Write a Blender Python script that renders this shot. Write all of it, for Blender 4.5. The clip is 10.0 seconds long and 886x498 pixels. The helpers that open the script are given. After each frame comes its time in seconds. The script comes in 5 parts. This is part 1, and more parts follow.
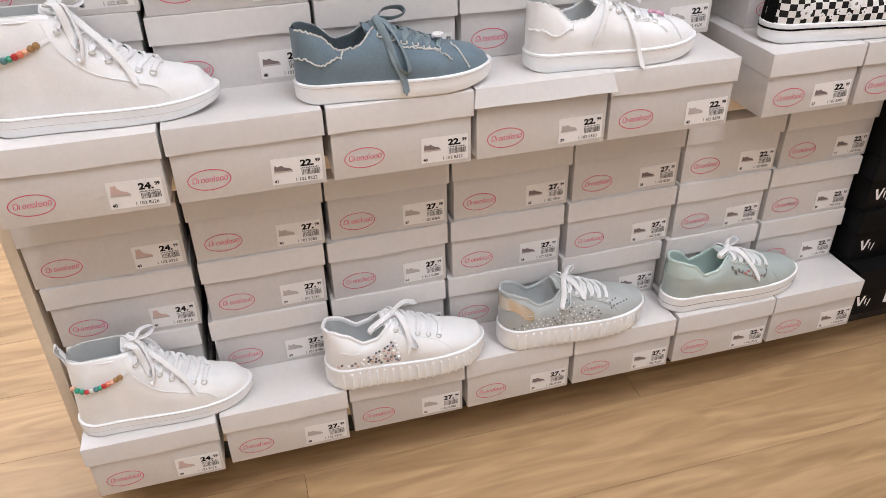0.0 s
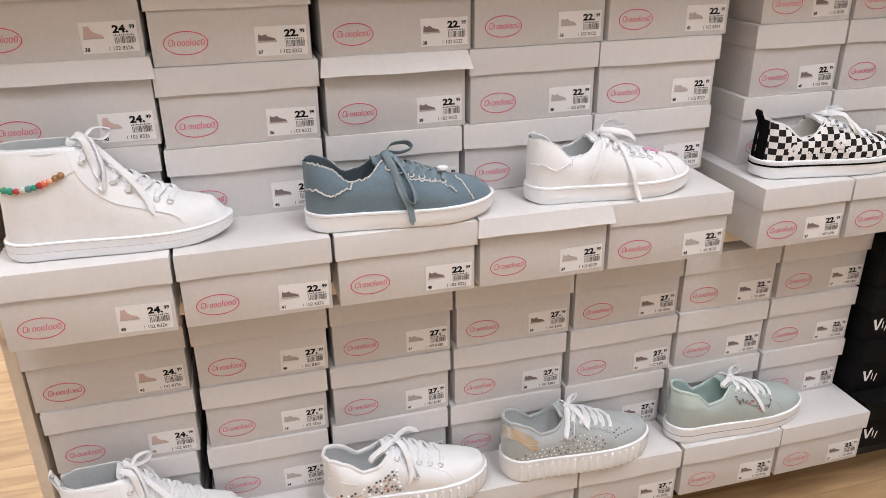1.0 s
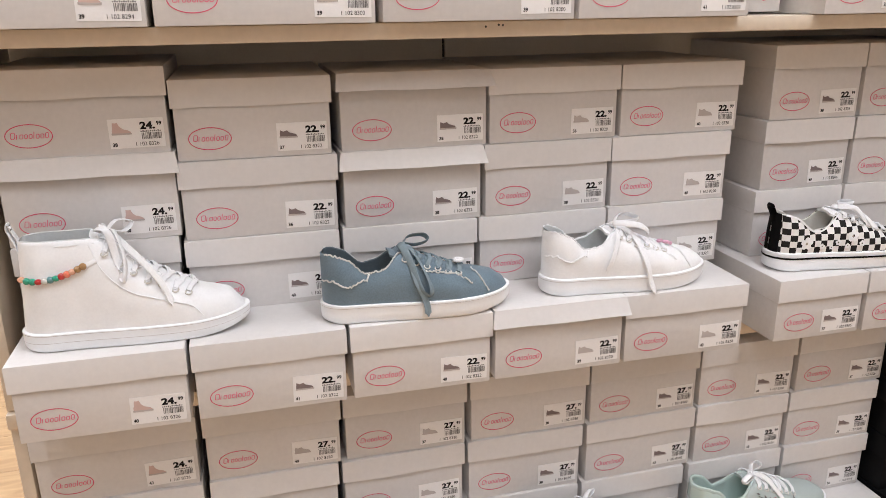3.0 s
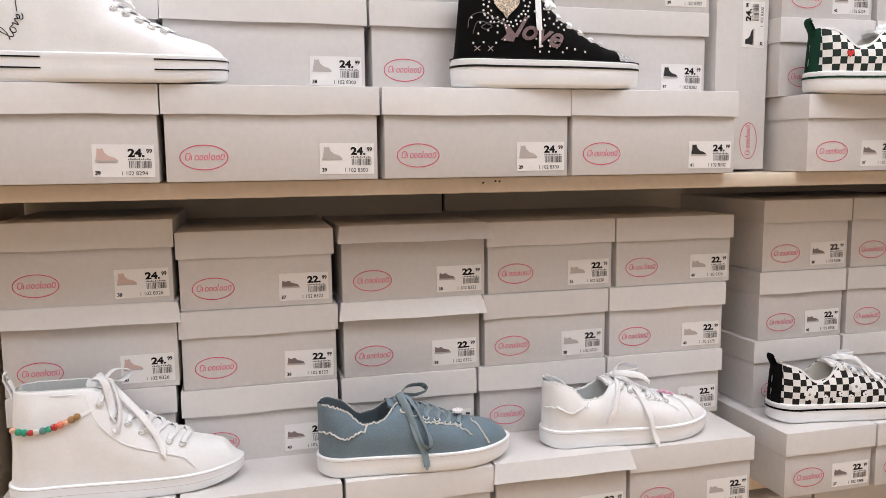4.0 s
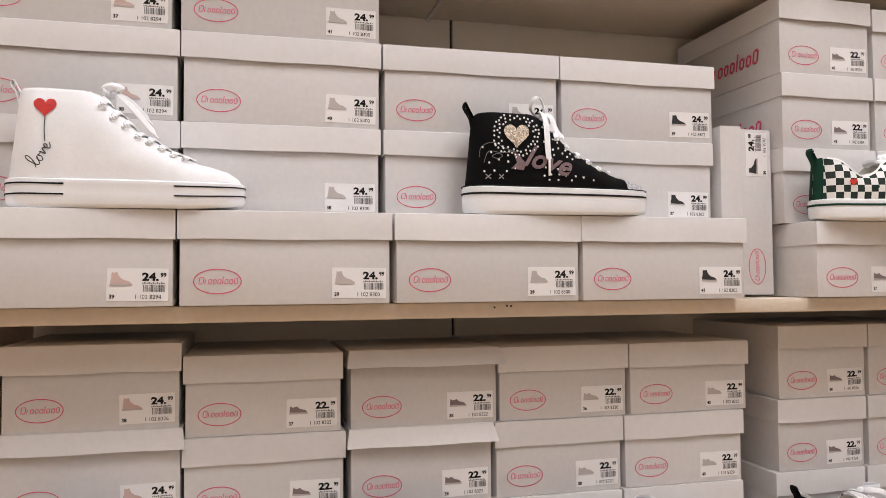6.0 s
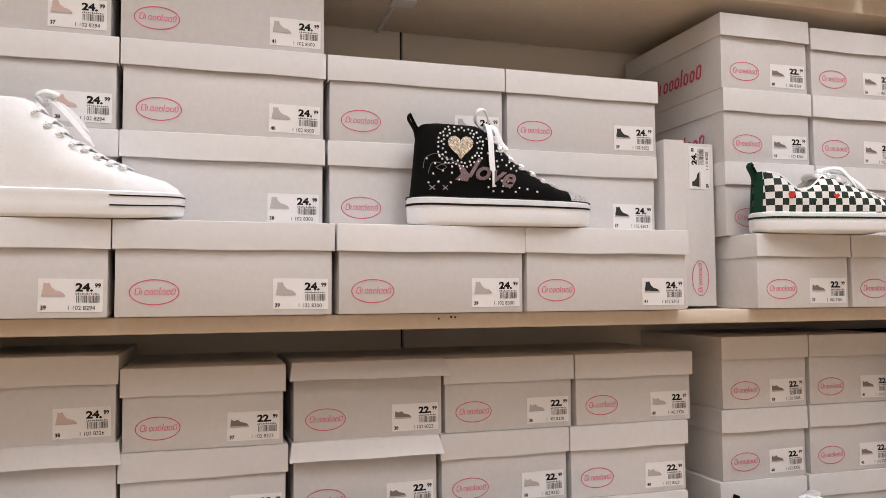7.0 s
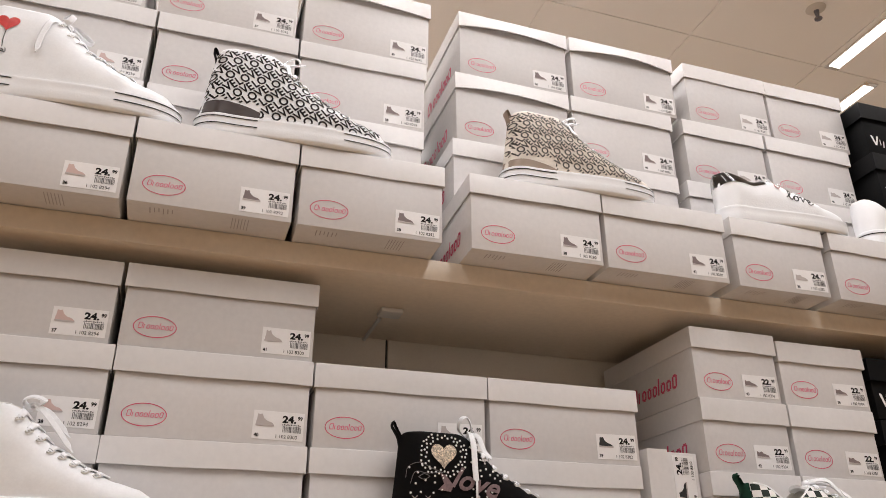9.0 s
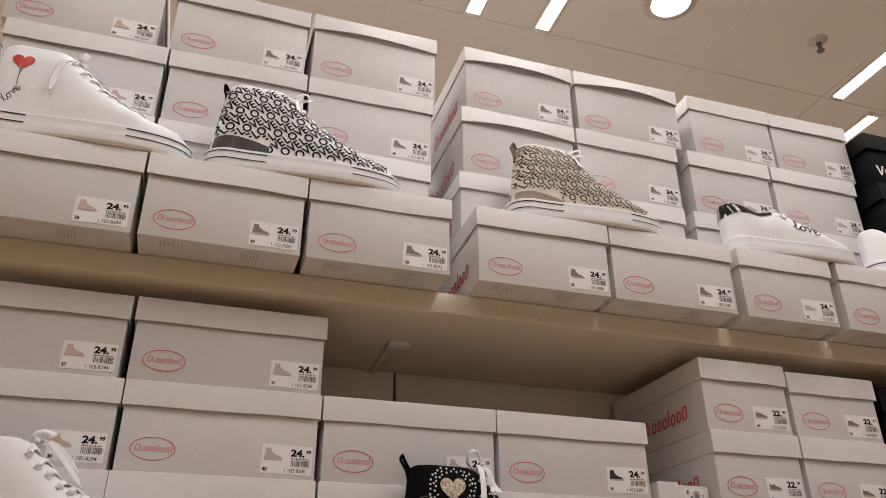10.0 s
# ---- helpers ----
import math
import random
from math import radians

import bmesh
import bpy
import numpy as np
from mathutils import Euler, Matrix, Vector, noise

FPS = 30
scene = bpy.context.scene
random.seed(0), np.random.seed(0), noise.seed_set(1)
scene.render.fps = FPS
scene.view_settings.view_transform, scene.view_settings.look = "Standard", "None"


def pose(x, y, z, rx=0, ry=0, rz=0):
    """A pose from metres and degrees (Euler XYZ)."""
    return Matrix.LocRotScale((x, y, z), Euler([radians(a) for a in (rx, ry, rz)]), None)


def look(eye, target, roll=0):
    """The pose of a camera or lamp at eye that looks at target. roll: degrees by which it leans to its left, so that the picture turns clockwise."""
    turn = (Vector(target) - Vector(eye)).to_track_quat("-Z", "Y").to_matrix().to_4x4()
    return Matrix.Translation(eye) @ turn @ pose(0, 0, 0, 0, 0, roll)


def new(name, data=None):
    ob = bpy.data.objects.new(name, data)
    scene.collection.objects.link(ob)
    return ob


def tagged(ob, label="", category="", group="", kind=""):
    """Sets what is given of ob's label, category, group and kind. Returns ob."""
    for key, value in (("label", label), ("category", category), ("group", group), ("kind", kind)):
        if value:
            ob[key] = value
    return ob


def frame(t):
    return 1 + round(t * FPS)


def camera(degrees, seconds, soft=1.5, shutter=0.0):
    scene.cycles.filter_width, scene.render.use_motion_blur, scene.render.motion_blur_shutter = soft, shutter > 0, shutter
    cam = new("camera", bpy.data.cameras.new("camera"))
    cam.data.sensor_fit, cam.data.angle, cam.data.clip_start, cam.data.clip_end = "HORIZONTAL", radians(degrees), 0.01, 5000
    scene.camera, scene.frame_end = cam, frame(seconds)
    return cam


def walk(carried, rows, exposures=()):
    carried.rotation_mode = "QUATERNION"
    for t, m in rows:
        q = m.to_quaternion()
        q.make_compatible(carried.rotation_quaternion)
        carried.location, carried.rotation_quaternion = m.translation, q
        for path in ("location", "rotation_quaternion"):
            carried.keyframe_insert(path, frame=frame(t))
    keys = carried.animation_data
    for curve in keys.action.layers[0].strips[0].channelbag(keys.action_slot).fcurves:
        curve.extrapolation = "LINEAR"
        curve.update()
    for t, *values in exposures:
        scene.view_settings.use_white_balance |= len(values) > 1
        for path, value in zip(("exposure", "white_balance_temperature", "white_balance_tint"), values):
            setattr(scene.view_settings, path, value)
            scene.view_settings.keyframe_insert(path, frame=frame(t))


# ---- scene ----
cam = camera(59.3, 10.0, soft=0.65)
PATH = [
    (0, (0.141, -0.988, 1.128), (0.577, 0.625, 0.029), -1.3),
    (0.5, (0.138, -0.995, 1.132), (0.591, 0.692, 0.157), -1.0),
    (1, (0.131, -1.002, 1.136), (0.614, 0.76, 0.323), -0.7),
    (1.5, (0.133, -0.998, 1.139), (0.616, 0.801, 0.41), -0.8),
    (2, (0.131, -0.998, 1.141), (0.615, 0.821, 0.463), -1.0),
    (3.3, (0.122, -1.003, 1.148), (0.608, 0.86, 0.607), -0.7),
    (3.5, (0.122, -1.005, 1.147), (0.614, 0.877, 0.68), -0.8),
    (4, (0.122, -1.011, 1.147), (0.627, 0.91, 0.915), -0.6),
    (4.5, (0.122, -1.011, 1.148), (0.636, 0.921, 1.087), -0.4),
    (5, (0.119, -1.01, 1.15), (0.618, 0.926, 1.184), -0.4),
    (6.5, (0.115, -1.006, 1.147), (0.616, 0.927, 1.243), -0.3),
    (7, (0.144, -1.012, 1.145), (0.726, 0.898, 1.263), -0.4),
    (7.5, (0.151, -1.01, 1.15), (0.821, 0.87, 1.27), -0.5),
    (8, (0.141, -1.016, 1.152), (0.812, 0.839, 1.485), -0.8),
    (8.5, (0.139, -1.03, 1.153), (0.761, 0.765, 1.777), -0.5),
    (9, (0.136, -1.033, 1.152), (0.706, 0.685, 2.001), -0.2),
    (9.5, (0.134, -1.037, 1.15), (0.672, 0.625, 2.124), -0.2),
    (10, (0.133, -1.037, 1.15), (0.676, 0.652, 2.073), -0.3),
]
walk(cam, [(t, look(eye, target, roll)) for t, eye, target, roll in PATH],
     [(0.0, -0.84, 6230, 9), (2.0, -0.80, 6300, 9), (4.0, -0.89, 6340, 9), (6.5, -1.01, 6560, 11), (8.0, -0.92, 6480, 9), (8.5, -1.12, 6600, 10), (9.3, -1.50, 6860, 11), (10.0, -1.74, 6920, 11)])

# ---- light ----
world = bpy.data.worlds.new("shop_ambient")
world.use_nodes = True
world.node_tree.nodes["Background"].inputs[0].default_value = (1.0, 0.95, 0.92, 1)
world.node_tree.nodes["Background"].inputs[1].default_value = 0.25
scene.world = world
CEIL = 3.2
LAMP_COLOUR = (0.975, 0.985, 1.045)
# most strips at y > 1 are added, to bounce light onto the ceiling
STRIPS = [(x, y) for x in (-1.55, -0.31, 0.88, 1.15, 2.49) for y in (-2.7, -1.2, 0.3)] + [(0.56, 0.28), (0.655, 0.28)] + [(2.73, 1.6), (2.49, 1.75), (0.3, 2.6), (-1.2, 2.6), (-2.2, 2.6), (-1.9, 1.3), (0.9, 2.9)]
STRIP_POWER = 19.0


def strip_lamp(x, y, power):
    d = bpy.data.lights.new("strip_light", "AREA")
    d.shape, d.size, d.size_y, d.energy, d.color = "RECTANGLE", 0.05, 1.2, power, LAMP_COLOUR
    o = new("strip_light", d)
    o.location = (x, y, CEIL - 0.03)


# rows at y < -1 are out of view, weighted for front and top light
for sx, sy in STRIPS:
    strip_lamp(sx, sy, STRIP_POWER * (0.45 if sx < -1 and sy < 1 else 0.95 if sx > 2 and sy < 1 else 1.0) * (0.80 if -1 < sy < 1 else 2.0 if sy > 1 else 1.30 if sy > -2 else 0.50))


# ---- materials ----
def material(name, colour, rough=0.5, metal=0.0, grain=0.0, grain_scale=300.0, stain=0.0, stain_scale=6.0, bump=0.0, bump_scale=400.0, coat=0.0, emit=0.0, sheen=0.0):
    m = bpy.data.materials.new(name)
    m.use_nodes = True
    nt = m.node_tree
    b = nt.nodes["Principled BSDF"]
    b.inputs["Base Color"].default_value = (*colour, 1)
    b.inputs["Roughness"].default_value = rough
    b.inputs["Metallic"].default_value = metal
    b.inputs["Coat Weight"].default_value = coat
    b.inputs["Sheen Weight"].default_value = sheen
    if emit:
        b.inputs["Emission Color"].default_value = (*colour, 1)
        b.inputs["Emission Strength"].default_value = emit
    tc = nt.nodes.new("ShaderNodeTexCoord")
    if grain or stain:
        last = None
        for amount, scale, detail in ((grain, grain_scale, 3), (stain, stain_scale, 4)):
            if not amount:
                continue
            n = nt.nodes.new("ShaderNodeTexNoise")
            n.inputs["Scale"].default_value, n.inputs["Detail"].default_value = scale, detail
            nt.links.new(tc.outputs["Object"], n.inputs["Vector"])
            r = nt.nodes.new("ShaderNodeMapRange")
            r.inputs[1].default_value, r.inputs[2].default_value = 0.3, 0.7
            r.inputs[3].default_value, r.inputs[4].default_value = 1 - amount, 1 + amount * 0.4
            nt.links.new(n.outputs["Fac"], r.inputs[0])
            mix = nt.nodes.new("ShaderNodeMix")
            mix.data_type, mix.blend_type = "RGBA", "MULTIPLY"
            mix.inputs[0].default_value = 1
            if last:
                nt.links.new(last, mix.inputs[6])
            else:
                mix.inputs[6].default_value = (*colour, 1)
            nt.links.new(r.outputs[0], mix.inputs[7])
            last = mix.outputs[2]
        nt.links.new(last, b.inputs["Base Color"])
    if bump:
        n = nt.nodes.new("ShaderNodeTexNoise")
        n.inputs["Scale"].default_value, n.inputs["Detail"].default_value = bump_scale, 4
        nt.links.new(tc.outputs["Object"], n.inputs["Vector"])
        bp = nt.nodes.new("ShaderNodeBump")
        bp.inputs["Strength"].default_value, bp.inputs["Distance"].default_value = bump, 0.002
        nt.links.new(n.outputs["Fac"], bp.inputs["Height"])
        nt.links.new(bp.outputs[0], b.inputs["Normal"])
    return m


def vary(m, lo, hi):
    """Each object of this material a little lighter or darker."""
    nt = m.node_tree
    b = nt.nodes["Principled BSDF"]
    info = nt.nodes.new("ShaderNodeObjectInfo")
    r = nt.nodes.new("ShaderNodeMapRange")
    r.inputs[3].default_value, r.inputs[4].default_value = lo, hi
    nt.links.new(info.outputs["Random"], r.inputs[0])
    mix = nt.nodes.new("ShaderNodeMix")
    mix.data_type, mix.blend_type = "RGBA", "MULTIPLY"
    mix.inputs[0].default_value = 1
    link = b.inputs["Base Color"].links
    if link:
        nt.links.new(link[0].from_socket, mix.inputs[6])
    else:
        mix.inputs[6].default_value = b.inputs["Base Color"].default_value
    nt.links.new(r.outputs[0], mix.inputs[7])
    nt.links.new(mix.outputs[2], b.inputs["Base Color"])
    return m


def weave(m, scale=900.0, strength=0.10):
    """Fine cloth relief."""
    nt = m.node_tree
    b = nt.nodes["Principled BSDF"]
    tc = nt.nodes.new("ShaderNodeTexCoord")
    n = nt.nodes.new("ShaderNodeTexNoise")
    n.inputs["Scale"].default_value, n.inputs["Detail"].default_value = scale, 3
    nt.links.new(tc.outputs["Object"], n.inputs["Vector"])
    n2 = nt.nodes.new("ShaderNodeTexNoise")
    n2.inputs["Scale"].default_value = 45
    nt.links.new(tc.outputs["Object"], n2.inputs["Vector"])
    add = nt.nodes.new("ShaderNodeMath")
    nt.links.new(n.outputs["Fac"], add.inputs[0])
    nt.links.new(n2.outputs["Fac"], add.inputs[1])
    bp = nt.nodes.new("ShaderNodeBump")
    bp.inputs["Strength"].default_value, bp.inputs["Distance"].default_value = strength, 0.0012
    nt.links.new(add.outputs[0], bp.inputs["Height"])
    nt.links.new(bp.outputs[0], b.inputs["Normal"])
    return m


def checks(name, dark, light, size):
    """Printed check pattern on canvas."""
    m = material(name, light, 0.7)
    nt = m.node_tree
    tc = nt.nodes.new("ShaderNodeTexCoord")
    mul = nt.nodes.new("ShaderNodeVectorMath")
    mul.operation = "MULTIPLY_ADD"
    mul.inputs[1].default_value, mul.inputs[2].default_value = (1, 0, 1), (0.0003, 0.0005, 0.0002)
    nt.links.new(tc.outputs["Object"], mul.inputs[0])
    c = nt.nodes.new("ShaderNodeTexChecker")
    c.inputs["Scale"].default_value = 1 / size
    c.inputs["Color1"].default_value, c.inputs["Color2"].default_value = (*dark, 1), (*light, 1)
    nt.links.new(mul.outputs[0], c.inputs["Vector"])
    nt.links.new(c.outputs["Color"], nt.nodes["Principled BSDF"].inputs["Base Color"])
    return weave(m, 900, 0.15)


def glitter(name, colour):
    m = material(name, colour, 0.45, 0.25)
    nt = m.node_tree
    tc = nt.nodes.new("ShaderNodeTexCoord")
    v = nt.nodes.new("ShaderNodeTexVoronoi")
    v.inputs["Scale"].default_value = 700
    nt.links.new(tc.outputs["Object"], v.inputs["Vector"])
    ramp = nt.nodes.new("ShaderNodeMapRange")
    ramp.inputs[3].default_value, ramp.inputs[4].default_value = 0.35, 1.5
    sep = nt.nodes.new("ShaderNodeSeparateColor")
    nt.links.new(v.outputs["Color"], sep.inputs[0])
    nt.links.new(sep.outputs[0], ramp.inputs[0])
    mix = nt.nodes.new("ShaderNodeMix")
    mix.data_type, mix.blend_type = "RGBA", "MULTIPLY"
    mix.inputs[0].default_value = 1
    mix.inputs[6].default_value = (*colour, 1)
    nt.links.new(ramp.outputs[0], mix.inputs[7])
    b = nt.nodes["Principled BSDF"]
    nt.links.new(mix.outputs[2], b.inputs["Base Color"])
    bp = nt.nodes.new("ShaderNodeBump")
    bp.inputs["Strength"].default_value, bp.inputs["Distance"].default_value = 0.8, 0.002
    nt.links.new(sep.outputs[1], bp.inputs["Height"])
    nt.links.new(bp.outputs[0], b.inputs["Normal"])
    return m


CARD = vary(material("white_cardboard", (0.70, 0.675, 0.662), 0.5, grain=0.04, grain_scale=120, stain=0.03, stain_scale=5, bump=0.12, bump_scale=45), 0.93, 1.03)
LIDCARD = vary(material("white_lid_cardboard", (0.74, 0.715, 0.70), 0.42, grain=0.03, grain_scale=120, stain=0.03, stain_scale=5, bump=0.2, bump_scale=22), 0.95, 1.03)
BLACKCARD = vary(material("black_cardboard", (0.0065, 0.0065, 0.007), 0.6, grain=0.2, grain_scale=150, stain=0.3, bump=0.1, bump_scale=40), 0.8, 1.3)
SOFTPINK = material("faint_pink_red_ink", (0.80, 0.15, 0.26), 0.5, grain=0.1)
PINK = material("pink_red_ink", (0.72, 0.085, 0.175), 0.5, grain=0.1)
STICKER = material("white_label_paper", (0.86, 0.84, 0.83), 0.5, grain=0.02)
INK = material("black_ink", (0.015, 0.014, 0.014), 0.6)
GREYINK = material("grey_ink", (0.16, 0.15, 0.15), 0.6)
BROWNINK = material("dark_brown_ink", (0.055, 0.045, 0.04), 0.6)
GREYPRINT = material("pale_grey_ink", (0.42, 0.38, 0.37), 0.6)
PIC_ROSE = material("rose_print", (0.62, 0.45, 0.41), 0.6)
PIC_GREY = material("taupe_print", (0.21, 0.16, 0.155), 0.6)
PIC_LIGHT = material("pale_grey_print", (0.50, 0.45, 0.43), 0.6)
PIC_BLACK = material("black_print", (0.02, 0.02, 0.02), 0.6)
BOARD = material("cream_shelf_laminate", (0.74, 0.63, 0.50), 0.4, grain=0.05, grain_scale=90, stain=0.06, stain_scale=4, bump=0.04)
PANEL = material("cream_back_panel", (0.78, 0.70, 0.59), 0.5, grain=0.03, stain=0.06, stain_scale=3, bump=0.05)
STEEL = material("painted_bracket_steel", (0.68, 0.66, 0.62), 0.4, 0.2)
# dark tone painted in as the plinth's shade; also seam and screw marks
DARKGAP = material("dark_shade_and_joints", (0.05, 0.045, 0.04), 0.6, stain=0.2)
CEILING = material("white_ceiling_tile", (0.875, 0.875, 0.885), 0.85, grain=0.03, grain_scale=200, stain=0.03, stain_scale=2, bump=0.1, bump_scale=250)
WALL = material("pale_wall_paint", (0.60, 0.565, 0.525), 0.7, grain=0.02, stain=0.05, stain_scale=1.5)
LAMPGLOW = material("lamp_diffuser", (1.0, 0.95, 0.9), 0.5, emit=7.0)
CHROME = material("brushed_metal", (0.75, 0.74, 0.72), 0.25, 1.0)
RUBBER = material("white_rubber", (0.92, 0.935, 0.955), 0.45, grain=0.02, stain=0.04, stain_scale=20, bump=0.05)
CANVAS = weave(material("white_canvas", (0.92, 0.93, 0.945), 0.75, grain=0.03, stain=0.05, stain_scale=25, sheen=0.2))
LEATHER = material("white_synthetic_leather", (0.90, 0.91, 0.925), 0.4, stain=0.04, stain_scale=25, bump=0.1, bump_scale=250)
DENIM = weave(material("blue_grey_canvas", (0.18, 0.25, 0.305), 0.85, grain=0.15, grain_scale=500, stain=0.15, stain_scale=18, sheen=0.2), 1100, 0.25)
DENIMLACE = weave(material("grey_blue_lace_cloth", (0.22, 0.285, 0.32), 0.85, grain=0.1))
FRAY = material("frayed_white_cotton", (0.70, 0.71, 0.69), 0.95, grain=0.25, grain_scale=700, bump=0.8, bump_scale=900)
LACE = weave(material("white_lace_cotton", (0.90, 0.91, 0.93), 0.85, grain=0.05), 1500, 0.25)
GREYSUEDE = material("pale_grey_suede", (0.48, 0.515, 0.52), 0.9, grain=0.08, grain_scale=600, stain=0.08, stain_scale=30, bump=0.2, bump_scale=900, sheen=0.3)
MINT = material("grey_mint_leather", (0.46, 0.53, 0.52), 0.6, grain=0.03, stain=0.05, stain_scale=25, bump=0.1)
MINTSHINE = material("shiny_mint_leather", (0.52, 0.64, 0.61), 0.2, coat=0.4)
LINING = weave(material("pale_grey_lining", (0.62, 0.64, 0.64), 0.9, grain=0.05))
LININGWHITE = weave(material("off_white_lining", (0.70, 0.68, 0.64), 0.9, grain=0.05))
DARKLINING = material("dark_blue_grey_lining", (0.10, 0.13, 0.15), 0.9, grain=0.1)
BLACKCANVAS = weave(material("black_canvas", (0.0042, 0.004, 0.0042), 0.85, grain=0.2))
BLACKPATENT = material("black_patent", (0.008, 0.008, 0.008), 0.12, coat=0.6)
BROWNPATCH = material("dark_brown_leather", (0.05, 0.034, 0.032), 0.3, stain=0.1, stain_scale=20)
CREAMCANVAS = weave(material("cream_canvas", (0.82, 0.75, 0.66), 0.75, grain=0.05, stain=0.08, stain_scale=25, sheen=0.2))
TAUPEPATCH = material("taupe_leather", (0.33, 0.25, 0.19), 0.4, stain=0.1, stain_scale=20)
GREEN = weave(material("dark_green_cloth", (0.012, 0.05, 0.032), 0.8))
GOLD = material("pale_gold_foil", (0.76, 0.68, 0.57), 0.25, 0.6, stain=0.2, stain_scale=30, bump=0.1)
GLITTERGOLD = glitter("pale_gold_glitter", (0.66, 0.56, 0.44))
GLITTERSILVER = glitter("silver_glitter", (0.55, 0.55, 0.56))
RHINESTONE = material("clear_rhinestone", (0.94, 0.94, 0.95), 0.15, coat=0.6)
GREYSTONE = material("dark_rhinestone", (0.20, 0.20, 0.24), 0.1, 0.6)
RED = material("red_print", (0.62, 0.035, 0.03), 0.35, stain=0.15, stain_scale=120)
MAUVE = material("mauve_print", (0.24, 0.165, 0.175), 0.7, grain=0.3, grain_scale=300)
ROSEPRINT = material("rose_embroidery", (0.50, 0.22, 0.22), 0.8, grain=0.3)
CHECKBLACK = checks("black_white_checks", (0.012, 0.011, 0.011), (0.82, 0.81, 0.80), 0.0105)
CHECKGREEN = checks("green_white_checks", (0.02, 0.032, 0.026), (0.82, 0.81, 0.79), 0.0105)
PINKFLUFF = material("pink_beads", (0.72, 0.42, 0.55), 0.4)
BEADS = [material("bead_" + n, c, 0.2, coat=0.4) for n, c in (("coral", (0.75, 0.20, 0.12)), ("green", (0.03, 0.32, 0.20)), ("red", (0.45, 0.03, 0.03)), ("clear", (0.62, 0.60, 0.55)),
                                                            ("teal", (0.10, 0.24, 0.26)), ("amber", (0.35, 0.20, 0.08)), ("peach", (0.78, 0.42, 0.28)))]


for m in (BLACKCANVAS, BLACKCARD, GREEN, INK):
    m.node_tree.nodes["Principled BSDF"].inputs["Specular IOR Level"].default_value = 0.12
for m in (CANVAS, CHECKBLACK, CHECKGREEN, DENIM, LACE):
    m.node_tree.nodes["Principled BSDF"].inputs["Specular IOR Level"].default_value = 0.25


def wood_floor():
    m = material("oak_plank", (0.46, 0.30, 0.155), 0.38)
    nt = m.node_tree
    b = nt.nodes["Principled BSDF"]
    tc = nt.nodes.new("ShaderNodeTexCoord")
    mp = nt.nodes.new("ShaderNodeMapping")
    mp.inputs["Scale"].default_value = (1.2, 9, 1)
    info = nt.nodes.new("ShaderNodeObjectInfo")
    off = nt.nodes.new("ShaderNodeVectorMath")
    off.operation = "SCALE"
    off.inputs[0].default_value = (37, 11, 5)
    nt.links.new(info.outputs["Random"], off.inputs["Scale"])
    nt.links.new(tc.outputs["Object"], mp.inputs["Vector"])
    nt.links.new(off.outputs[0], mp.inputs["Location"])
    w = nt.nodes.new("ShaderNodeTexNoise")
    w.inputs["Scale"].default_value, w.inputs["Detail"].default_value, w.inputs["Distortion"].default_value = 3.0, 7, 1.2
    nt.links.new(mp.outputs[0], w.inputs["Vector"])
    ramp = nt.nodes.new("ShaderNodeValToRGB")
    ramp.color_ramp.elements[0].position, ramp.color_ramp.elements[0].color = 0.30, (0.36, 0.225, 0.112, 1)
    ramp.color_ramp.elements[1].position, ramp.color_ramp.elements[1].color = 0.68, (0.56, 0.375, 0.20, 1)
    nt.links.new(w.outputs["Fac"], ramp.inputs[0])
    nt.links.new(ramp.outputs[0], b.inputs["Base Color"])
    bp = nt.nodes.new("ShaderNodeBump")
    bp.inputs["Strength"].default_value, bp.inputs["Distance"].default_value = 0.12, 0.002
    nt.links.new(w.outputs["Fac"], bp.inputs["Height"])
    nt.links.new(bp.outputs[0], b.inputs["Normal"])
    return vary(m, 0.94, 1.05)


OAK = wood_floor()
OAKGAP = material("dark_oak_joint", (0.20, 0.12, 0.055), 0.6, stain=0.1)


# ---- mesh helpers ----
def mesh_of(bm, name, mat, smooth=True):
    bmesh.ops.recalc_face_normals(bm, faces=bm.faces)
    me = bpy.data.meshes.new(name)
    bm.to_mesh(me)
    bm.free()
    me.materials.append(mat)
    if smooth:
        me.shade_smooth()
        me.set_sharp_from_angle(angle=radians(40))
    return me


def part(name, data, mat, parent, label="", smooth=True):
    """One mesh object under a thing or a part; data is a bmesh or a shared mesh."""
    me = data if isinstance(data, bpy.types.Mesh) else mesh_of(data, name, mat, smooth)
    o = new(name, me)
    o.parent = parent
    if label:
        tagged(o, label)
    return o


def root(name, m, label, category, group=""):
    o = new(name)
    o.empty_display_size = 0.05
    o.matrix_basis = m
    return tagged(o, label, category, group)


def block(x0, x1, y0, y1, z0, z1, r=0.0, bm=None):
    bm = bm or bmesh.new()
    m = Matrix.Translation(((x0 + x1) / 2, (y0 + y1) / 2, (z0 + z1) / 2)) @ Matrix.Diagonal((x1 - x0, y1 - y0, z1 - z0, 1))
    v = bmesh.ops.create_cube(bm, size=1, matrix=m)["verts"]
    if r:
        edges = list({e for q in v for e in q.link_edges})
        bmesh.ops.bevel(bm, geom=edges, offset=r, segments=2, affect="EDGES", profile=0.5)
    return bm


def structure(name, bm, mat, label, smooth=False):
    return tagged(new(name, mesh_of(bm, name, mat, smooth)), label, kind="structure")


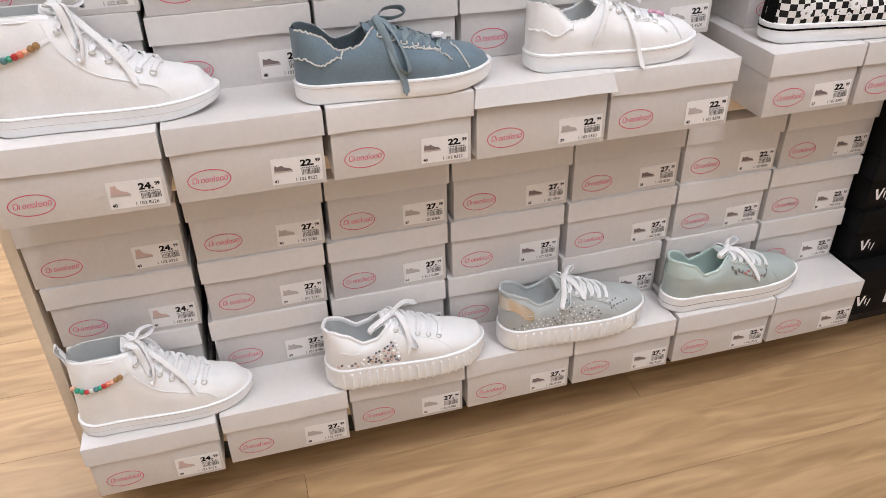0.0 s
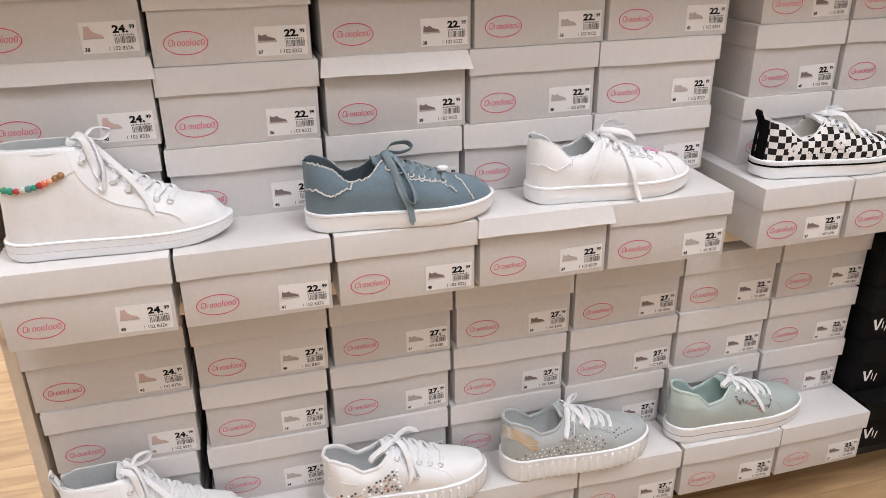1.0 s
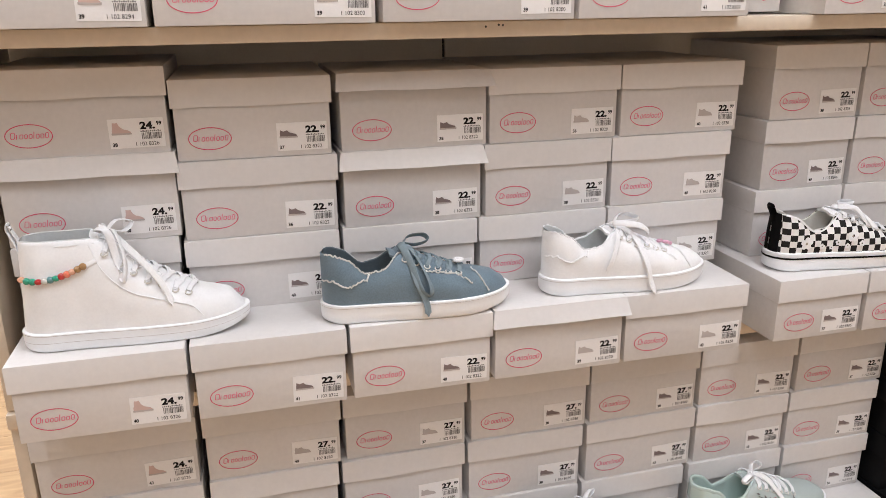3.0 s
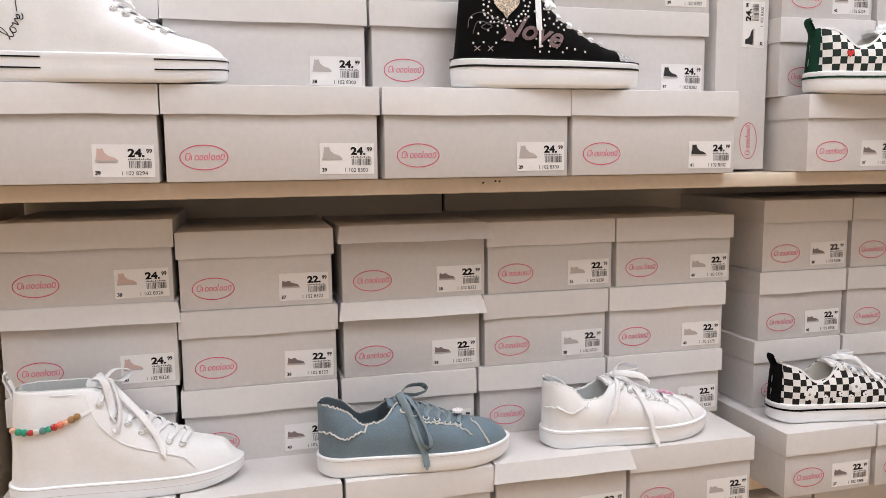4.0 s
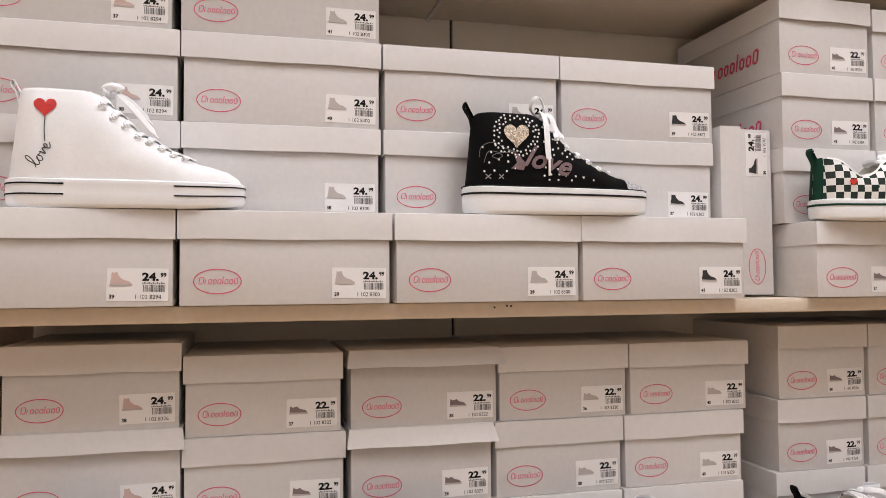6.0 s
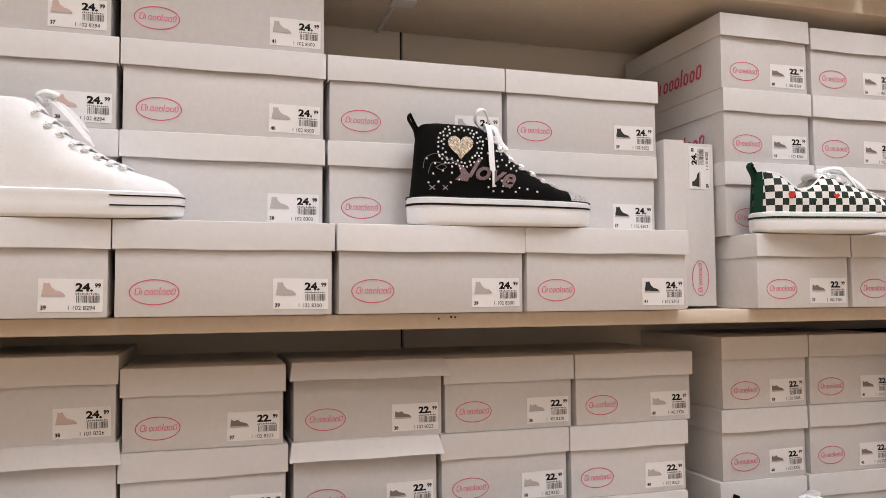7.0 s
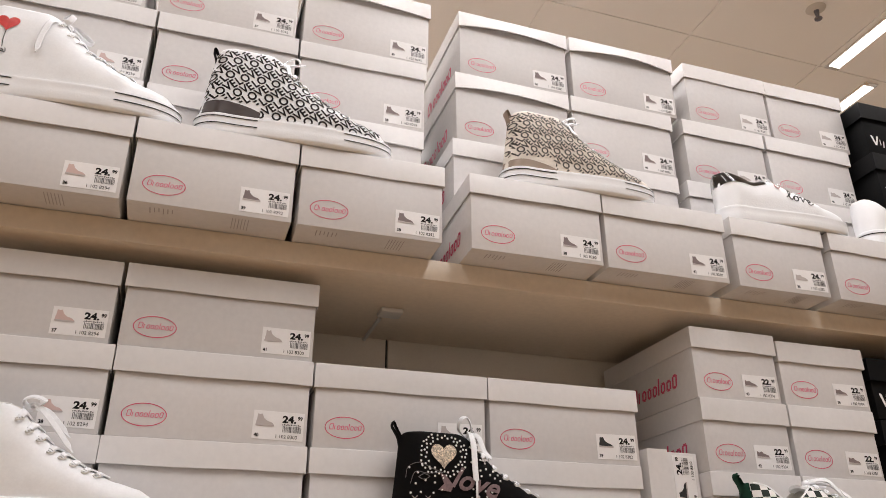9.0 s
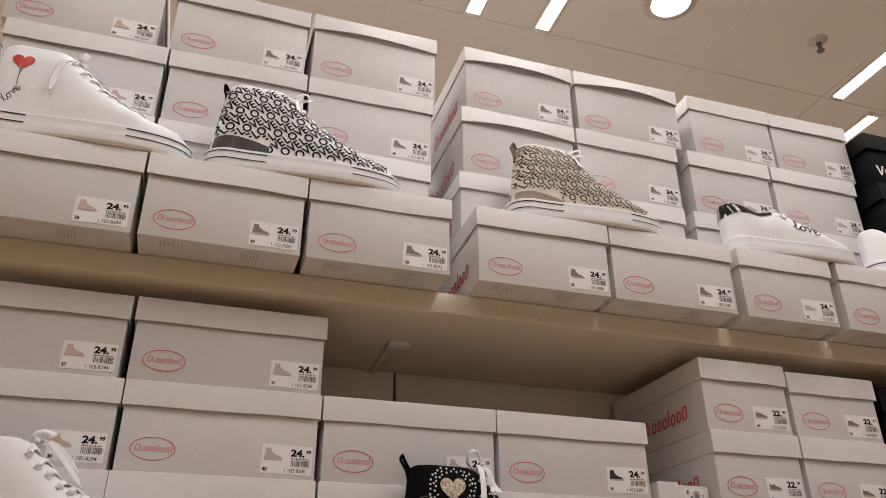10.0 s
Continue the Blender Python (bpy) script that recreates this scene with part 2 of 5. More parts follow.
def text_mesh(body, size, mat, bold=0.0, align="LEFT", shear=0.0):
    c = bpy.data.curves.new("writing", "FONT")
    c.body, c.size, c.offset, c.align_x, c.shear, c.resolution_u = body, size, bold, align, shear, 3
    o = new("writing", c)
    me = bpy.data.meshes.new_from_object(o.evaluated_get(bpy.context.evaluated_depsgraph_get()))
    bpy.data.objects.remove(o)
    bpy.data.curves.remove(c)
    me.transform(Matrix.Rotation(radians(90), 4, "X"))
    me.materials.clear()
    me.materials.append(mat)
    return me


def flat(polys, y=0.0, bm=None):
    """Upright flat shapes from lists of (x, z), seen from -y."""
    bm = bm or bmesh.new()
    for p in polys:
        bm.faces.new([bm.verts.new((x, y, z)) for x, z in p])
    return bm


# ---- writing on the labels ----
PRICES = {p: text_mesh(p, 0.0112, INK, 0.0005) for p in ("24.", "22.", "27.")}
for me in PRICES.values():
    me.transform(Matrix.Diagonal((1.28, 1, 1, 1)))
CENTS = text_mesh("99", 0.0062, INK, 0.0002)
SIZES = {str(s): text_mesh(str(s), 0.0058, INK, 0.0002) for s in range(36, 44)}
SCRIPT_BOLD = text_mesh("love", 0.039, INK, 0.0009, "CENTER", 0.3)
CODES = {c: text_mesh("1 102 " + c, 0.0062, INK) for c in ("8326", "8322", "8320", "8380", "8306", "8294", "8300", "8302", "8304", "8292", "8280", "8282")}
LOVE = text_mesh("LOVE", 0.019, INK, 0.0005)


def bars_mesh():
    rng = random.Random(5)
    x, polys = 0.0, []
    while x < 0.0235:
        w = rng.choice((0.0004, 0.0006, 0.0009, 0.0013))
        polys.append([(x, 0), (x + w, 0), (x + w, 0.0075), (x, 0.0075)])
        x += w + rng.choice((0.0004, 0.0006, 0.0009))
    for k in range(11):
        polys.append([(0.0022 * k - 0.001, 0.0084), (0.0022 * k + 0.0005, 0.0084), (0.0022 * k + 0.0005, 0.0095 + 0.0006 * (k % 2)), (0.0022 * k - 0.001, 0.0095 + 0.0006 * (k % 2))])
    return mesh_of(flat(polys), "barcode", GREYINK, False)


BARCODE = bars_mesh()


def picture_mesh(high, mat):
    low = [(0, 0), (0.021, 0), (0.0215, 0.002), (0.020, 0.0035), (0.012, 0.0058), (0.009, 0.0085), (0.004, 0.007), (0.0005, 0.009), (-0.0003, 0.004)]
    top = [(0, 0), (0.021, 0), (0.0215, 0.002), (0.0185, 0.0040), (0.0128, 0.0056), (0.0088, 0.0088), (0.0068, 0.0136), (0.0040, 0.0128), (0.0012, 0.0134), (0.0006, 0.0070), (-0.0003, 0.004)]
    return mesh_of(flat([top if high else low]), "shoe_picture", mat, False)


PICTURES = {k: picture_mesh(k[0] == "h", m) for k, m in (("h_rose", PIC_ROSE), ("h_light", PIC_LIGHT), ("h_black", PIC_BLACK), ("h_grey", PIC_GREY), ("l_grey", PIC_GREY), ("l_light", PIC_LIGHT), ("l_black", PIC_BLACK))}
PICTURESOLE = mesh_of(flat([[(-0.0008, -0.0008), (0.0222, -0.0008), (0.0226, 0.0012), (0.012, 0.0010), (-0.0008, 0.0016)]]), "picture_sole", PIC_LIGHT, False)
STICKERMESH = mesh_of(block(0, 0.064, -0.0004, 0, 0, 0.034), "price_label", STICKER, False)


def oval_mesh():
    bm = bmesh.new()
    n, a, b, w = 48, 0.029, 0.0158, 0.0012
    ring = [[bm.verts.new(((a - k * w) * math.cos(2 * math.pi * i / n), 0, (b - k * w) * math.sin(2 * math.pi * i / n))) for i in range(n)] for k in (0, 1)]
    for i in range(n):
        j = (i + 1) % n
        bm.faces.new((ring[0][i], ring[0][j], ring[1][j], ring[1][i]))
    return mesh_of(bm, "oval_emblem", PINK, False)


def wordmark_mesh(k, t, mat):
    """A row of plain slanted outlines the size and colour of the mark; k: its scale, t: the width of a stroke."""
    polys, x = [], -0.0228
    for w, hi in ((0.0060, 0.0090), (0.0030, 0.0062), (0.0046, 0.0062), (0.0042, 0.0062), (0.0046, 0.0062), (0.0016, 0.0094), (0.0046, 0.0062), (0.0046, 0.0062), (0.0046, 0.0078)):
        r = 0.0008
        if w < 0.0035:
            polys.append([(x, 0), (x + t, 0), (x + t, hi), (x, hi)])
        else:
            polys.append([(x, r), (x + t, r), (x + t, hi - r), (x, hi - r)])
            polys.append([(x + w - t, r), (x + w, r), (x + w, hi - r), (x + w - t, hi - r)])
            polys.append([(x + r, 0), (x + w - r, 0), (x + w - t, t), (x + t, t)])
            polys.append([(x + t, hi - t), (x + w - t, hi - t), (x + w - r, hi), (x + r, hi)])
        x += w + 0.0011
    bm = flat([[(k * (px + 0.16 * pz), k * (pz - 0.0034)) for px, pz in p] for p in polys])
    return mesh_of(bm, "wordmark", mat, False)


OVAL, WORDMARK = oval_mesh(), wordmark_mesh(1.0, 0.0010, SOFTPINK)
SIDEMARK = wordmark_mesh(3.2, 0.0014, PINK)
SIDEMARK.transform(Matrix.Rotation(radians(-90), 4, "Z"))


# ---- shoe boxes ----
def lid_bm(w, d, h, rng, flare=0.0, tilt=0.0, bow=0.0):
    """A shallow card lid, open below: w wide, d deep, h high, its front bottom edge slightly uneven."""
    bm = bmesh.new()
    o, of, nx = 0.003, 0.0046, 8
    sag = rng.uniform(-0.0012, 0.0022) + bow
    pts = [(-w / 2 - o + (w + 2 * o) * i / nx, -of) for i in range(nx + 1)] + [(w / 2 + o, d / 2), (w / 2 + o, d + o), (-w / 2 - o, d + o), (-w / 2 - o, d / 2)]
    cx, cy = 0, d / 2

    def loop(inset, z, low=False):
        out = []
        for k, (x, y) in enumerate(pts):
            q = (x - math.copysign(inset, x - cx) if abs(x) > w / 2 - 0.01 else x, y + (inset if y < 0.01 else -inset if y > d - 0.01 else 0))
            zz = z + tilt * (1 - q[1] / d)
            if low and k <= nx:
                s = k / nx
                q = (q[0] + (0.004 * (1 if s > 0.5 else -1) if flare and k in (0, nx) else 0), q[1] - sag * math.sin(math.pi * s) - flare * (0.8 + 0.4 * s))
                zz += bow * 0.9 * math.sin(math.pi * s) + 0.0006 * math.sin(3.0 * math.pi * s + sag * 900) + flare * 0.25
            out.append(bm.verts.new((q[0], q[1], zz)))
        return out
    loops = [loop(0.0016, h), loop(0.0004, h - 0.0006), loop(0, h - 0.002), loop(0, 0, True), loop(0.0018, 0, True), loop(0.0018, h - 0.006)]
    n = len(pts)
    bm.faces.new(loops[0])
    bm.faces.new(loops[-1])
    for a, b in zip(loops, loops[1:]):
        for i in range(n):
            bm.faces.new((a[i], a[(i + 1) % n], b[(i + 1) % n], b[i]))
    return bm


BOXRNG = random.Random(11)


def shoe_box(x0, x1, y, z, h, price, code, size, pic, depth=0.29, flare=0.0, turn=None, side=False, lidh=0.038, bow=0.0, group="white shoe boxes on the shelves"):
    w = x1 - x0 - 0.006
    rng = BOXRNG
    state = "with bent lid flap" if flare else "with lid on, pink oval"
    lidh = 0.029 if flare else lidh
    label = "white cardboard shoe box %s, price %s99" % (state, price)
    m = pose((x0 + x1) / 2, y, z, 0, 0, rng.uniform(-0.7, 0.7) if turn is None else turn)
    box = root("shoe_box", m, label, "shoe box", group)
    part("body", block(-w / 2, w / 2, 0, depth, 0, h - 0.004, 0.0012), CARD, box)
    lid = part("lid", lid_bm(w, depth, lidh, rng, flare, 0.004 if flare else 0.0, bow), LIDCARD, box)
    lid.location = (0, 0, h - lidh - (0.003 if flare else 0))
    ov = part("oval_emblem", OVAL, PINK, box, "pink oval emblem outline")
    ov.location = (-w / 2 + 0.045, -0.0006, 0.030)
    wm = part("wordmark", WORDMARK, PINK, ov)
    wm.location = (0, 0, 0)
    st = part("price_label", STICKERMESH, STICKER, box, "white price label with barcode")
    st.location = (w / 2 - 0.0755, -0.0002, 0.0075)
    st.scale = (1.1, 1, 1.16)
    st.rotation_euler = (0, radians(rng.uniform(-1.2, 1.2)), 0)
    for name, me, x, zz in (("price", PRICES[price], 0.0365, 0.0215), ("cents", CENTS, 0.0556, 0.0252), ("barcode", BARCODE, 0.0375, 0.0095), ("article_number", CODES[code], 0.0285, 0.0022),
                            ("size_number", SIZES[str(size)], 0.0025, 0.0025), ("shoe_picture", PICTURES[pic], 0.004, 0.0165), ("picture_sole", PICTURESOLE, 0.004, 0.0165)):
        t = part(name, me, INK, st)
        t.location = (x, -0.0011 if name == "picture_sole" else -0.0008, zz)
        if name == "barcode":
            tagged(t, kind="stuff")
    if z > 1.6 and y < 0.05:
        bars = [[(-w / 2 + 0.03 + 0.006 * k, 0.012), (-w / 2 + 0.0315 + 0.006 * k, 0.012), (-w / 2 + 0.0315 + 0.006 * k, 0.03 - 0.003 * (k % 3)), (-w / 2 + 0.03 + 0.006 * k, 0.03 - 0.003 * (k % 3))] for k in range(6)]
        bars += [[(0.03 + 0.0045 * k, 0.010), (0.0312 + 0.0045 * k, 0.010), (0.0312 + 0.0045 * k, 0.045), (0.03 + 0.0045 * k, 0.045)] for k in range(6)]
        bm = bmesh.new()
        for p in bars:
            bm.faces.new([bm.verts.new((a, b, -0.0005)) for a, b in p])
        tagged(part("bottom_print", bm, GREYPRINT, box, "faint grey printed lines under the box", False), kind="stuff")
    if side:
        sm = part("side_wordmark", SIDEMARK, PINK, box, "large pink lettering strokes on the side")
        sm.location = (-w / 2 - 0.0006, 0.13, 0.04)
    return box


def black_box(x0, x1, y, z, h, depth=0.30):
    w = x1 - x0 - 0.006
    box = root("shoe_box", pose((x0 + x1) / 2, y, z, 0, 0, BOXRNG.uniform(-0.6, 0.6)), "black cardboard shoe box with hinged lid, white mark", "shoe box", "black shoe boxes on the shelves")
    part("body", block(-w / 2, w / 2, 0, depth, 0, h - 0.002, 0.0015), BLACKCARD, box)
    lid = part("lid", lid_bm(w, depth, 0.045, BOXRNG, 0.003), BLACKCARD, box)
    lid.location = (0, 0, h - 0.045)
    e = -w / 2 + 0.012
    marks = [[(0, 0.030), (0.0075, 0.030), (0.0145, 0.008), (0.021, 0.030), (0.028, 0.030), (0.017, 0.0), (0.011, 0.0)], [(0.029, 0.003), (0.032, 0.003), (0.032, 0.021), (0.029, 0.021)], [(0.037, -0.004), (0.040, -0.004), (0.045, 0.017), (0.0415, 0.017)]]
    for k, (nm, p) in enumerate(zip(("emblem", "emblem_stroke", "emblem_stroke"), marks)):
        part(nm, flat([[(e + 0.82 * a, 0.024 + 0.82 * b) for a, b in p]], -0.0008), STICKER, box, "" if k else "white slanted emblem", False)
    st = part("price_label", STICKERMESH, STICKER, box, "white price label with barcode")
    st.location = (e + 0.072, -0.0002, 0.02)
    for name, me, x, zz in (("barcode", BARCODE, 0.0375, 0.0095), ("shoe_picture", PICTURES["l_black"], 0.004, 0.0165)):
        t = part(name, me, INK, st)
        t.location = (x, -0.0008, zz)
        if name == "barcode":
            tagged(t, kind="stuff")
    return box


# ---- room ----
X0, X1, Y0, Y1 = -3.2, 5.0, -3.8, 3.6
structure("floor", block(X0, X1, Y0, Y1, -0.06, -0.006), OAKGAP, "oak laminate plank floor of the shop")
# unseen walls stand in for the rest of the shop and bounce light back
for nm, b in (("wall_north", (X0, X1, Y1, Y1 + 0.15, -0.06, CEIL + 0.1)), ("wall_south", (X0, X1, Y0 - 0.15, Y0, -0.06, CEIL + 0.1)),
              ("wall_west", (X0 - 0.15, X0, Y0, Y1, -0.06, CEIL + 0.1)), ("wall_east", (X1, X1 + 0.15, Y0, Y1, -0.06, CEIL + 0.1))):
    structure(nm, block(*b), WALL, "plain pale enclosing wall, unseen, added to bounce light")


def ceiling_bm():
    bm = block(X0, X1, Y0, Y1, CEIL + 0.004, CEIL + 0.08)
    s, g = 0.62, 0.0035
    x = 0.57 - 7 * s
    while x < X1:
        y = 0.94 - 8 * s
        while y < Y1:
            a0, a1, b0, b1 = max(x + g, X0), min(x + s - g, X1), max(y + g, Y0), min(y + s - g, Y1)
            if a1 - a0 > 0.05 and b1 - b0 > 0.05:
                block(a0, a1, b0, b1, CEIL, CEIL + 0.004, 0, bm)
            y += s
        x += s
    return bm


structure("ceiling", ceiling_bm(), CEILING, "white suspended ceiling of square panels")

# ceiling fittings
for sx, sy in STRIPS:
    # fittings for the visible strips and for the added fill ones alike
    c = root("strip_lamp", pose(sx, sy, CEIL), "lit narrow white ceiling strip lamp, visible or added as fill", "ceiling lamp", "strip lamps in the ceiling")
    part("housing", block(-0.034, 0.034, -0.64, 0.64, -0.006, 0.004, 0.002), CHROME, c)
    part("diffuser", block(-0.026, 0.026, -0.62, 0.62, -0.010, -0.004, 0.002), LAMPGLOW, c, "glowing white diffuser")


def lathe(profile, n=32):
    bm = bmesh.new()
    rings = [[bm.verts.new((r * math.cos(2 * math.pi * i / n), r * math.sin(2 * math.pi * i / n), z)) for i in range(n)] for r, z in profile]
    for a, b in zip(rings, rings[1:]):
        for i in range(n):
            bm.faces.new((a[i], a[(i + 1) % n], b[(i + 1) % n], b[i]))
    bm.faces.new(rings[0])
    bm.faces.new(rings[-1])
    return bm


down = root("downlight", pose(1.53, 0.66, CEIL), "round lit recessed downlight with metal rim", "ceiling lamp")
part("rim", lathe([(0.066, -0.002), (0.070, -0.012), (0.092, -0.008), (0.098, 0.0), (0.098, 0.003)]), CHROME, down, "brushed metal rim")
part("diffuser", lathe([(0.064, -0.010), (0.069, -0.006), (0.069, 0.002)]), LAMPGLOW, down, "glowing round diffuser")
spr = root("sprinkler", pose(2.175, 0.67, CEIL), "small metal fire sprinkler head under ceiling", "sprinkler")
part("escutcheon", lathe([(0.0, -0.012), (0.012, -0.012), (0.034, -0.003), (0.036, 0.0)]), WALL, spr)
part("head", lathe([(0.0, -0.052), (0.014, -0.050), (0.014, -0.046), (0.005, -0.044), (0.008, -0.028), (0.010, -0.012), (0.0, -0.011)], 16), GREYSTONE, spr, "metal nozzle and deflector")

# ---- the shelf unit ----
BACK = 0.372
shelf = root("shelf_unit", pose(0, 0, 0), "cream laminate shop shelving unit against panel", "shelf")
SX0, SX1 = -0.227, 2.6
for z, front, th in ((0.098, 0.075, 0.030), (0.602, 0.086, 0.024), (1.1205, 0.022, 0.022), (1.668, 0.054, 0.036)):
    part("shelf_board", block(SX0 + (0.021 if z < 0.2 else 0), SX1, front, BACK - 0.004, z - th, z - 0.0005, 0.0025), BOARD, shelf, "cream laminate shelf board")
# its near-black colour paints the shade under the lowest boxes
part("plinth", block(SX0 + 0.02, SX1, 0.10, 0.12, 0.0, 0.067, 0.002), DARKGAP, shelf, "recessed plinth coloured dark as shade")
for a, b in ((SX0, 0.4845), (0.4895, SX1)):
    part("back_panel", block(a, b, BACK, BACK + 0.018, 0.0, 2.05, 0.0015), PANEL, shelf, "cream back panel")
part("seam_strip", block(0.484, 0.490, BACK + 0.010, BACK + 0.019, 0.0, 2.04), DARKGAP, shelf)
part("side_panel", block(-0.2265, -0.209, 0.095, BACK - 0.006, 0.0, 0.577, 0.002), BOARD, shelf, "cream end panel")
part("side_panel", block(-0.2265, -0.209, 0.095, BACK - 0.006, 0.603, 1.097, 0.002), BOARD, shelf, "cream end panel")
for x in (0.44, 1.75):
    bm = block(x - 0.003, x + 0.003, 0.24, BACK - 0.005, 1.626, 1.6315, 0.001)
    block(x - 0.010, x + 0.030, 0.19, 0.225, 1.623, 1.6315, 0.003, bm)
    part("bracket", bm, STEEL, shelf, "pale metal shelf bracket")
for x, dz in ((0.452, -0.008), (0.470, -0.006), (0.476, -0.0065)):
    bm = bmesh.new()
    bmesh.ops.create_circle(bm, cap_ends=True, radius=0.0016, segments=10, matrix=Matrix.Translation((x, 0.0215, 1.1205 + dz)) @ Matrix.Rotation(radians(90), 4, "X"))
    part("screw_mark", bm, DARKGAP, shelf)

# ---- boxes, shelf by shelf ----
RIGHT = "white shoe boxes on the shelves"
P = {"A": ("24.", "8326", "h_rose"), "B": ("22.", "8322", "l_grey"), "C": ("22.", "8320", "l_light"), "D": ("27.", "8380", "l_light"), "E": ("27.", "8380", "l_grey"), "F": ("22.", "8306", "l_grey"),
     "G": ("24.", "8294", "h_rose"), "H": ("24.", "8300", "h_light"), "I": ("24.", "8302", "h_black"), "J": ("22.", "8304", "l_grey"), "K": ("24.", "8292", "h_grey"), "L": ("24.", "8280", "h_grey"), "M": ("24.", "8282", "l_light")}


def row(y, z, h, entries, **more):
    """A row of boxes: (left, right, product, size) each, with changes of its own as a dict."""
    for e in entries:
        x0, x1, key, size = e[:4]
        own = dict(more)
        own.update(e[4] if len(e) > 4 else {})
        price, code, pic = P[key]
        dy, hh, dz = own.pop("dy", 0.0), own.pop("hh", h), own.pop("dz", 0.0)
        shoe_box(x0, x1, y + dy, z + dz, hh, price, code, size, pic, **own)


# floor shelf: the front row is pulled out, three more rise behind it
row(0.0, 0.099, 0.114, [(-0.190, 0.016, "A", 39, {"dy": -0.020}), (0.022, 0.231, "D", 38, {"dy": -0.010}), (0.236, 0.441, "D", 40), (0.445, 0.648, "E", 37), (0.652, 0.855, "E", 42), (0.862, 1.069, "F", 40), (1.072, 1.272, "F", 39)])
row(0.090, 0.2135, 0.1155, [(-0.192, 0.012, "A", 42), (0.028, 0.224, "D", 39), (0.232, 0.434, "D", 37), (0.440, 0.648, "D", 40), (0.656, 0.858, "E", 41), (0.868, 1.066, "F", 38), (1.072, 1.264, "F", 36)])
row(0.090, 0.3295, 0.1155, [(-0.198, 0.022, "A", 41), (0.032, 0.230, "D", 39), (0.236, 0.440, "D", 41), (0.446, 0.652, "E", 38), (0.660, 0.872, "E", 43), (0.876, 1.066, "F", 42), (1.072, 1.266, "F", 39)])
row(0.090, 0.4455, 0.1155, [(-0.206, 0.022, "A", 43), (0.030, 0.238, "D", 40), (0.242, 0.444, "D", 37), (0.450, 0.660, "E", 38), (0.664, 0.872, "E", 38), (0.876, 1.072, "F", 40), (1.078, 1.276, "F", 37)])
# second shelf
row(0.0, 0.602, 0.112, [(-0.190, 0.029, "A", 40, {"dy": -0.002}), (0.034, 0.243, "B", 41), (0.248, 0.457, "B", 40), (0.460, 0.671, "C", 39, {"flare": 0.010}), (0.672, 0.884, "C", 43),
                        (0.943, 1.114, "F", 37, {"hh": 0.108}), (1.117, 1.288, "F", 41, {"hh": 0.108})])
row(0.115, 0.714, 0.110, [(-0.188, 0.028, "A", 40, {"hh": 0.1195}), (0.034, 0.254, "B", 40), (0.260, 0.468, "B", 37), (0.472, 0.686, "C", 38), (0.690, 0.902, "C", 42)])
row(0.115, 0.8245, 0.113, [(-0.192, 0.036, "A", 40, {"flare": 0.006, "hh": 0.119, "dz": 0.0095}), (0.035, 0.257, "B", 36), (0.262, 0.478, "B", 38, {"flare": 0.012}), (0.480, 0.690, "C", 38), (0.692, 0.905, "C", 40)])
row(0.115, 0.938, 0.1115, [(-0.190, 0.034, "A", 38, {"hh": 0.115, "dz": 0.0155}), (0.036, 0.253, "B", 37), (0.262, 0.486, "B", 38, {"flare": 0.021}), (0.486, 0.700, "C", 36), (0.702, 0.917, "C", 40)])
row(0.120, 0.7105, 0.118, [(0.968, 1.144, "F", 40), (1.150, 1.336, "F", 38)])
row(0.120, 0.829, 0.119, [(0.974, 1.150, "F", 40), (1.154, 1.342, "F", 42)])
row(0.120, 0.9485, 0.122, [(0.978, 1.155, "F", 38), (1.158, 1.350, "F", 41)])
# third shelf
row(0.0, 1.1208, 0.1185, [(-0.236, 0.034, "G", 39), (0.036, 0.304, "H", 39), (0.307, 0.572, "H", 39), (0.572, 0.837, "I", 41), (0.958, 1.138, "J", 37, {"hh": 0.1165}), (1.140, 1.320, "J", 36, {"hh": 0.1165})], lidh=0.036)
row(0.075, 1.2395, 0.1245, [(-0.236, 0.033, "G", 40), (0.034, 0.302, "H", 38), (0.306, 0.572, "H", 40), (0.573, 0.833, "I", 37)], depth=0.28, lidh=0.036)
row(0.075, 1.3645, 0.1220, [(-0.236, 0.032, "G", 38), (0.034, 0.303, "H", 40), (0.306, 0.573, "H", 37), (0.575, 0.838, "I", 39)], depth=0.28, lidh=0.036)
row(0.075, 1.487, 0.1215, [(-0.236, 0.024, "G", 37), (0.030, 0.304, "H", 41)], depth=0.28, lidh=0.036)
row(0.055, 1.2380, 0.121, [(0.946, 1.122, "J", 39), (1.126, 1.310, "J", 40)], side=True)
row(0.055, 1.3595, 0.1205, [(0.946, 1.121, "J", 42), (1.125, 1.311, "J", 39)], side=True)
row(0.055, 1.4805, 0.1245, [(0.944, 1.121, "J", 40), (1.125, 1.316, "J", 36, {"hh": 0.116})], side=True)
up = shoe_box(-0.136, 0.136, 0.0, 0.0, 0.096, "24.", "8302", 39, "h_black", depth=0.28, turn=0)
up.matrix_basis = pose(0.943, 0.077, 1.1208 + 0.1365, 0, -90, 0)
tagged(up, "white cardboard shoe box standing upright on its side")
